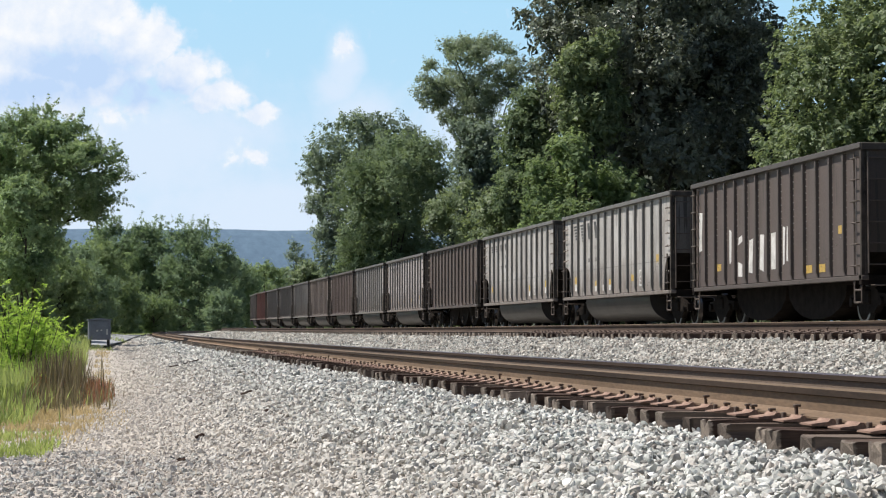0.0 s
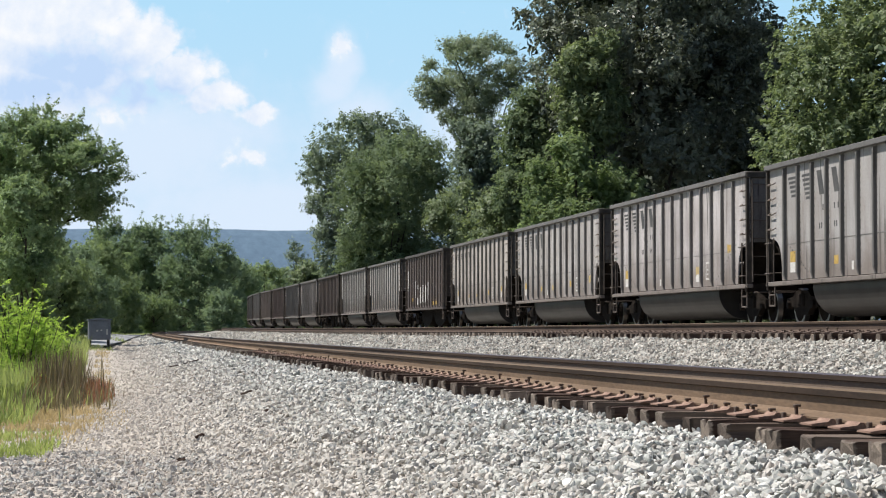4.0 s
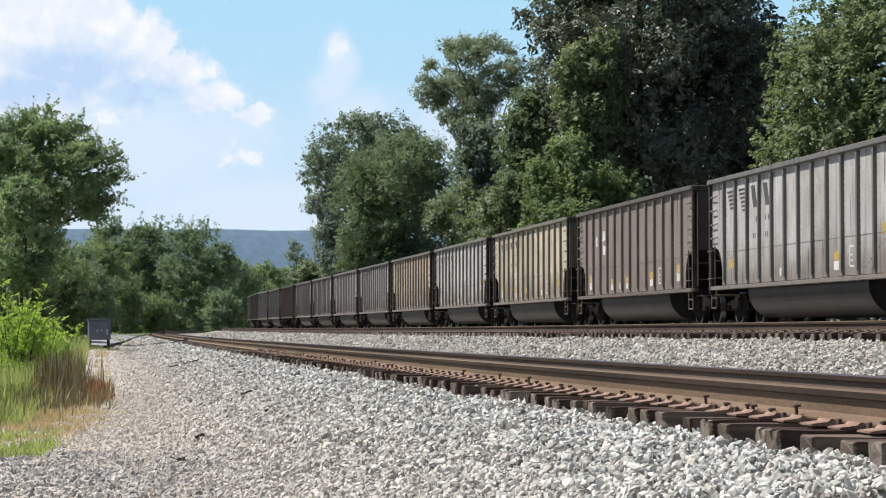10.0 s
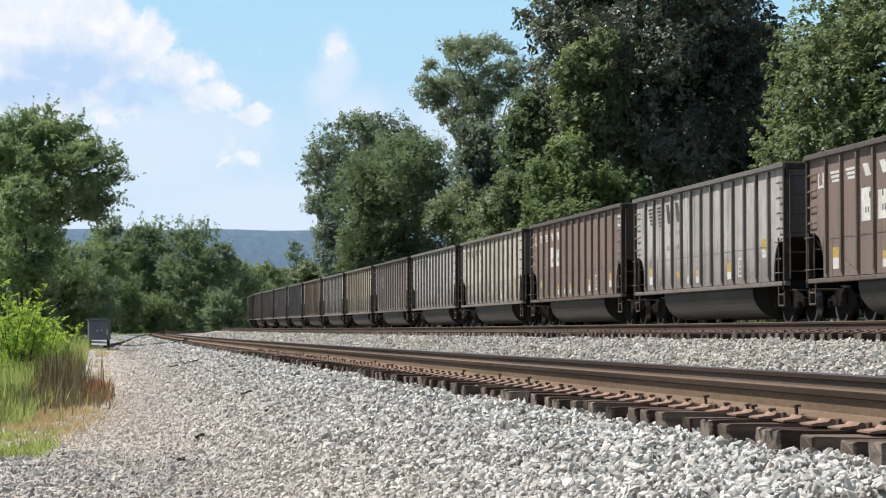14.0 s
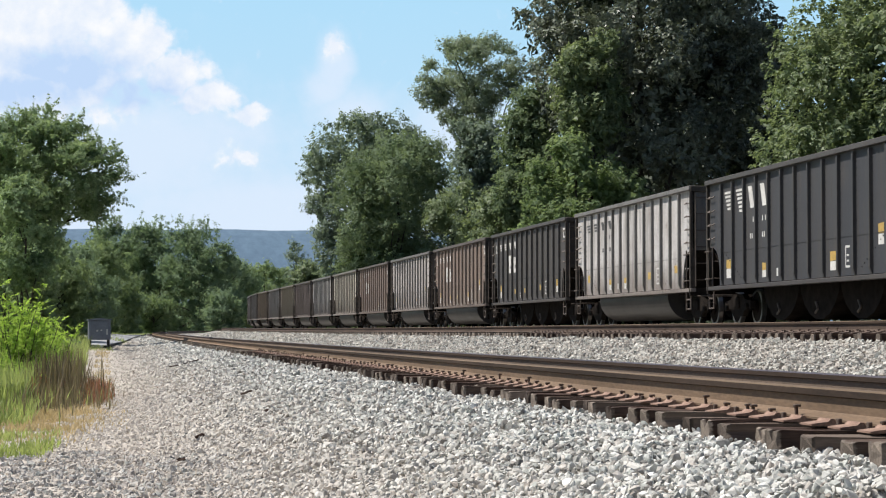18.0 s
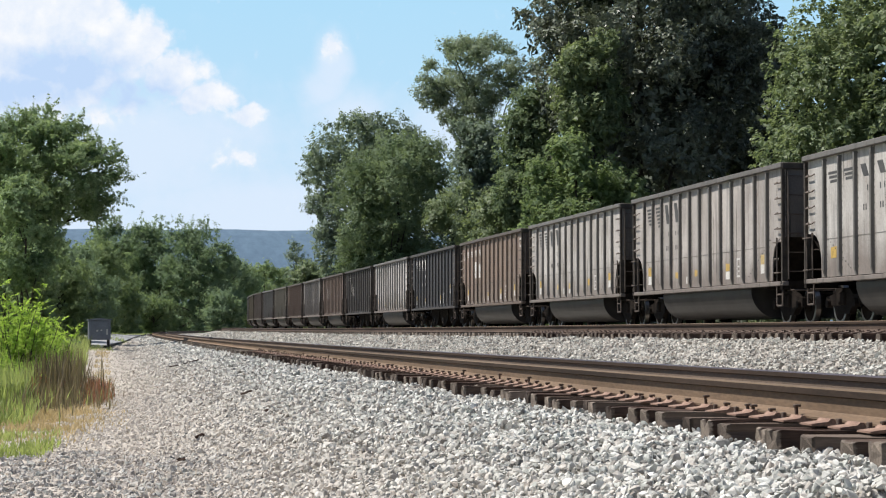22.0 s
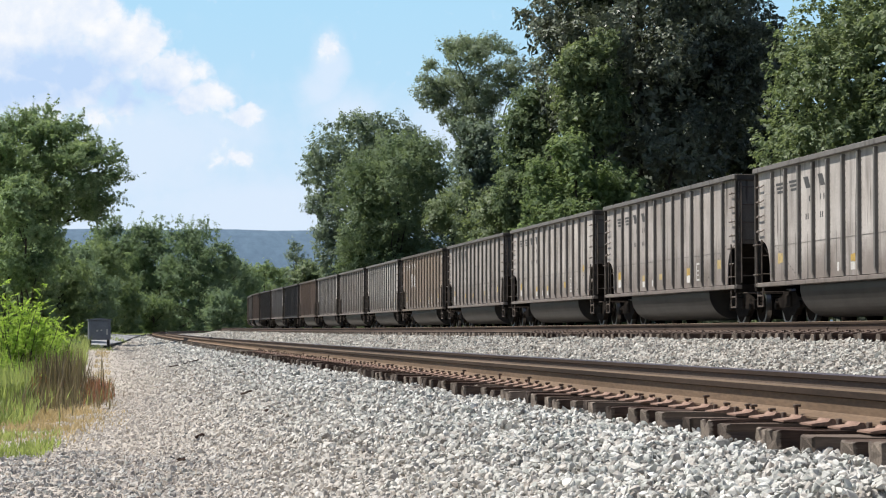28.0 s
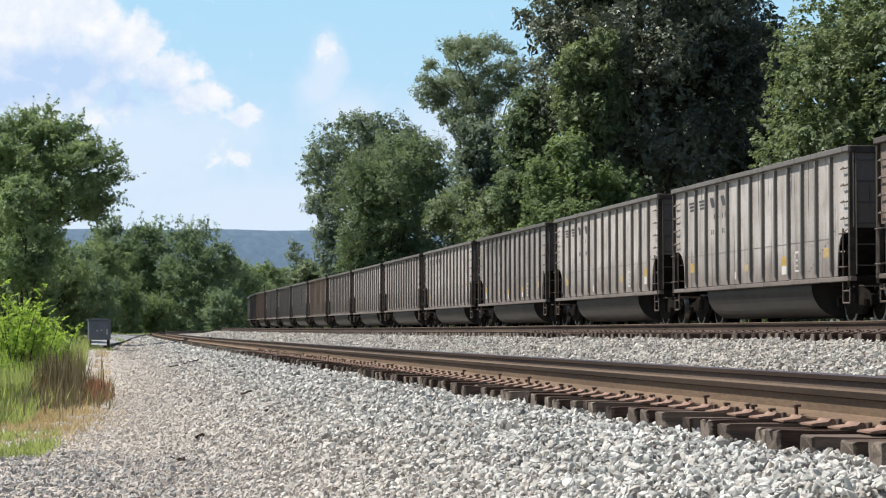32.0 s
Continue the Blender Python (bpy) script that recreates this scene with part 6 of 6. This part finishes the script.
def build_hose():
    """A black conduit that runs from the case up to the ties."""
    bm = bmesh.new()
    for a, b in zip(HOSE, HOSE[1:]):
        p, q = bed_point(a[1], a[0]), bed_point(b[1], b[0])
        rod(bm, p + Vector((0, 0, a[2])), q + Vector((0, 0, b[2])), 0.085, 7)
    part("cable_conduit", bm, RUBBER, None)
    tagged(bpy.data.objects["cable_conduit"], "black cable conduit lying over the gravel", "cable")


def build_scrap():
    """Bits of dark scrap and splintered tie wood on the stone."""
    rng = random.Random(9)
    for u, s, long, turn in ((2.10, 58.5, 0.62, 48), (1.60, 57.5, 0.30, 30), (1.93, 31.3, 0.22, 42), (1.78, 25.1, 0.12, 70), (0.92, 23.0, 0.16, 52), (0.56, 59.1, 0.26, 80), (0.60, 19.1, 0.07, 20)):
        bm = bmesh.new()
        box(bm, -long / 2, long / 2, -0.014, 0.014, -0.012, 0.014, 0.004)
        for v in bm.verts:
            v.co += Vector((rng.uniform(-0.02, 0.02), rng.uniform(-0.01, 0.01), rng.uniform(-0.008, 0.008)))
        p = bed_point(s, u)
        ob = part("wood_scrap", bm, TIE_WOOD, None)
        ob.matrix_basis = pose(p.x, p.y, p.z + (0.10 if s > 50 else 0.05), rng.uniform(-8, 8), -9, turn)
        tagged(ob, "dark splinter of old tie wood lying on the gravel", "scrap wood", "scrap on the gravel")


def build_bird():
    """A small dark bird that darts across the sky: body, two swept wings, tail."""
    bird = empty("small_bird", "tiny dark bird darting across the sky", "bird")
    m = plain("dark_plumage", (0.020, 0.018, 0.018), (0.045, 0.040, 0.038), 40.0, 0.8)
    bm = bmesh.new()
    last, r0 = Vector((-0.045, 0, 0)), 0.006
    for x, r in ((-0.02, 0.012), (0.01, 0.014), (0.035, 0.010), (0.05, 0.003)):
        rod(bm, last, (x, 0, 0.002), r0, 8, r)
        last, r0 = Vector((x, 0, 0.002)), r
    part("body", bm, m, bird)
    for side in (-1, 1):
        bm = bmesh.new()
        top = [bm.verts.new((x, side * y, z)) for x, y, z in ((0.025, 0.008, 0.008), (0.018, 0.045, 0.022), (-0.025, 0.085, 0.030), (-0.012, 0.045, 0.020), (-0.015, 0.008, 0.006))]
        low = [bm.verts.new(v.co - Vector((0, 0, 0.003))) for v in top]
        bm.faces.new(top)
        bm.faces.new(low[::-1])
        for i in range(5):
            bm.faces.new((top[i], low[i], low[(i + 1) % 5], top[(i + 1) % 5]))
        bmesh.ops.recalc_face_normals(bm, faces=bm.faces[:])
        part("wing", bm, m, bird)
    bm = bmesh.new()
    prism(bm, [(-0.043, 0.0), (-0.043, 0.004), (-0.085, 0.004), (-0.085, 0.0)], -0.012, 0.012)
    part("tail", bm, m, bird)
    return bird


# ------------------------------------------------------------------ clouds
def build_clouds():
    """Far sky with drifting cumulus, on one sheet."""
    far, k = 4500.0, 3780.0
    w, h = 3600.0, 1500.0
    verts = [(-w / 2, 0, -100), (w / 2, 0, -100), (w / 2, 0, h), (-w / 2, 0, h)]
    m = bpy.data.materials.new("cumulus")
    m.use_nodes = True
    n, l = m.node_tree.nodes, m.node_tree.links
    n.clear()
    out = n.new("ShaderNodeOutputMaterial")
    co = n.new("ShaderNodeTexCoord").outputs["Object"]
    warp = n.new("ShaderNodeTexNoise")
    warp.inputs["Scale"].default_value, warp.inputs["Detail"].default_value, warp.inputs["Roughness"].default_value = 0.0075, 7.0, 0.6
    l.new(co, warp.inputs["Vector"])
    vm = n.new("ShaderNodeVectorMath")
    vm.operation = "MULTIPLY_ADD"
    vm.inputs[1].default_value, vm.inputs[2].default_value = (80, 0, 80), (-40, 0, -40)
    l.new(warp.outputs["Color"], vm.inputs[0])
    add = n.new("ShaderNodeVectorMath")
    add.operation = "ADD"
    l.new(vm.outputs[0], add.inputs[0])
    l.new(co, add.inputs[1])

    def blob(px, py, rx, ry, power):
        """A soft puff, placed by bearing and height."""
        mp = n.new("ShaderNodeVectorMath")
        mp.operation = "SUBTRACT"
        mp.inputs[1].default_value = ((px - 200) / k * far, 0, (593 - py) / k * far)
        l.new(add.outputs[0], mp.inputs[0])
        sc = n.new("ShaderNodeVectorMath")
        sc.operation = "MULTIPLY"
        sc.inputs[1].default_value = (k / far / rx, 0, k / far / ry)
        l.new(mp.outputs[0], sc.inputs[0])
        ln = n.new("ShaderNodeVectorMath")
        ln.operation = "LENGTH"
        l.new(sc.outputs[0], ln.inputs[0])
        d = math_node(n, l, "SUBTRACT", 1.0, ln.outputs["Value"])
        return math_node(n, l, "MULTIPLY", math_node(n, l, "MAXIMUM", d, 0.0), power)

    def field(blobs):
        total = None
        for b in blobs:
            v = blob(*b)
            total = v if total is None else math_node(n, l, "MAXIMUM", total, v)
        return total

    def step(a, b, v):
        k2 = n.new("ShaderNodeMapRange")
        k2.interpolation_type = "SMOOTHSTEP"
        k2.inputs["From Min"].default_value, k2.inputs["From Max"].default_value = a, b
        l.new(v, k2.inputs["Value"])
        return k2.outputs["Result"]

    def puffs(offset):
        mp = n.new("ShaderNodeMapping")
        mp.inputs["Location"].default_value = offset
        l.new(co, mp.inputs["Vector"])
        return noise_tex(n, l, mp.outputs[0], 0.013, 9.0, 0.6)

    fine = puffs((0, 0, 0))
    def billow(scale):
        """Rounded cauliflower heads."""
        v = n.new("ShaderNodeTexVoronoi")
        v.feature = "SMOOTH_F1"
        v.inputs["Scale"].default_value, v.inputs["Smoothness"].default_value, v.inputs["Detail"].default_value = scale, 0.35, 2.0
        l.new(add.outputs[0], v.inputs["Vector"])
        return math_node(n, l, "SUBTRACT", 0.45, v.outputs["Distance"])

    # heaped cloud with crisp edges, and thin veils
    heap = field(((10, 20, 250, 170, 1.0), (150, 30, 110, 75, 0.9), (245, 85, 115, 78, 0.9), (315, 132, 100, 66, 0.85), (385, 170, 90, 52, 0.8), (450, 198, 72, 32, 0.66),
                  (435, 282, 84, 38, 0.55), (592, 84, 40, 46, 0.60), (100, 150, 280, 120, 0.8)))
    veil = field(((250, 270, 420, 190, 0.9), (640, 195, 130, 80, 0.8), (600, 120, 50, 90, 1.0), (590, 160, 75, 70, 0.8), (480, 380, 520, 150, 0.9),
                  (850, 220, 220, 110, 0.8), (100, 400, 520, 140, 0.8), (410, 235, 190, 110, 0.7)))
    rough = math_node(n, l, "MULTIPLY", math_node(n, l, "SUBTRACT", fine, 0.5), 0.55)
    heads = math_node(n, l, "ADD", math_node(n, l, "MULTIPLY", billow(0.018), 0.30), math_node(n, l, "MULTIPLY", billow(0.05), 0.10))
    mass = math_node(n, l, "ADD", heap, math_node(n, l, "ADD", rough, math_node(n, l, "ADD", heads, 0.10)))
    solid = math_node(n, l, "MULTIPLY", step(0.02, 0.36, mass), 0.97)
    thin = math_node(n, l, "MULTIPLY", step(0.0, 0.75, math_node(n, l, "ADD", veil, math_node(n, l, "MULTIPLY", rough, 1.1))), 0.72)
    cover = math_node(n, l, "MAXIMUM", solid, thin)
    # sunlit heads along the rim, and soft blue hollows behind them
    shade = field(((140, 130, 190, 80, 0.9), (60, 170, 260, 60, 0.8), (255, 168, 150, 50, 0.9), (240, 280, 120, 70, 0.8), (330, 200, 90, 40, 0.6)))
    relief = math_node(n, l, "MULTIPLY", math_node(n, l, "SUBTRACT", puffs((20, 0, -24)), fine), 1.1)
    hollow = math_node(n, l, "ADD", math_node(n, l, "MULTIPLY", step(0.0, 0.95, shade), 1.0), math_node(n, l, "SUBTRACT", math_node(n, l, "ADD", relief, 0.12), math_node(n, l, "MULTIPLY", heads, 0.7)))
    hollow = math_node(n, l, "MAXIMUM", math_node(n, l, "MINIMUM", hollow, 1.0), 0.0)
    white = mix(n, l, solid, (0.80, 0.895, 1.05), mix(n, l, hollow, (1.04, 1.04, 1.05), (0.56, 0.73, 1.0)))
    sep = n.new("ShaderNodeSeparateXYZ")
    l.new(co, sep.inputs[0])
    up = math_node(n, l, "DIVIDE", sep.outputs[2], 720.0)
    blue = ramp(n, l, up, [(0.0, (0.69, 0.855, 1.0)), (0.45, (0.57, 0.80, 1.0)), (1.0, (0.46, 0.765, 1.0))])
    clampn = n.new("ShaderNodeClamp")
    l.new(cover, clampn.inputs[0])
    em = n.new("ShaderNodeEmission")
    em.inputs["Strength"].default_value = 0.79
    l.new(mix(n, l, clampn.outputs[0], blue, white), em.inputs["Color"])
    l.new(em.outputs[0], out.inputs["Surface"])
    ob = tagged(link_mesh("cloud_backdrop", verts, [(0, 1, 2, 3)], m), "white cumulus clouds drifting in a pale blue sky", "sky", kind="structure")
    ob.matrix_basis = pose(0, far, EYE[2])
    ob.visible_shadow = False
    return ob


build_ground()
build_hill()
clouds = build_clouds()
build_wood_backdrop()
build_undergrowth()
build_trees()
build_weeds()
build_case()
build_service_road()
build_hose()
build_scrap()
bird = build_bird()
train = build_train()
build_stones(build_ballast())
build_track(NEAR_U, NEAR_RAIL, 8.0, 62.0, 330.0, 2, "near railway track with rust-brown rails on weathered wooden ties", RAIL_SIDE)
build_track(MID_U, MID_RAIL, 20.0, 62.0, 340.0, 4, "middle railway track with rust-brown rails on a stone bank", RAIL_DARK)
build_track(FAR_U, FAR_RAIL, 30.0, 34.0, 360.0, 6, "far railway track under the coal train", RAIL_DARK)


def motions():
    """The train rolls away along the far track; the clouds drift slowly to the left."""
    # how far the train is ahead of an even pace, in metres
    times, ahead = [0, 6, 10, 20, 26, 32], [-0.45, 0.6, 1.05, 1.1, 0.8, 0.15]
    for number, car in train:
        rows = []
        for i in range(17):
            t = 2.0 * i
            s = HEAD_S - number * PITCH_CAR + SPEED * t + float(np.interp(t, times, ahead))
            p = along(s, FAR_U, FAR_RAIL)
            tip = math.degrees(math.atan2(rise(s + 6) - rise(s - 6), 12.0))
            rows.append((t, Matrix.Translation(p) @ pose(0, 0, 0, 0, 0, heading(s)) @ pose(0, 0, 0, tip)))
        walk(car, rows)
    walk(clouds, [(0.0, pose(0, 4500, EYE[2])), (32.0, pose(-36, 4500, EYE[2] - 4))])

    # the bird dives in over the line, levels out and climbs away over the train
    path = [(0.0, -265, 38, 90), (19.0, -23.5, 40, 15.5), (20.0, -9.6, 40, 11.0), (20.6, -1.5, 40, 8.6), (20.9, 2.62, 40, 6.90), (21.0, 3.82, 40, 6.36), (21.1, 5.27, 40, 6.0),
            (21.3, 8.2, 40, 5.9), (21.8, 15.2, 39, 8.2), (23.0, 30, 34, 16), (32.0, 140, 10, 60)]
    walk(bird, [(t, pose(x, y, z, 0, 12, 0)) for t, x, y, z in path])


motions()
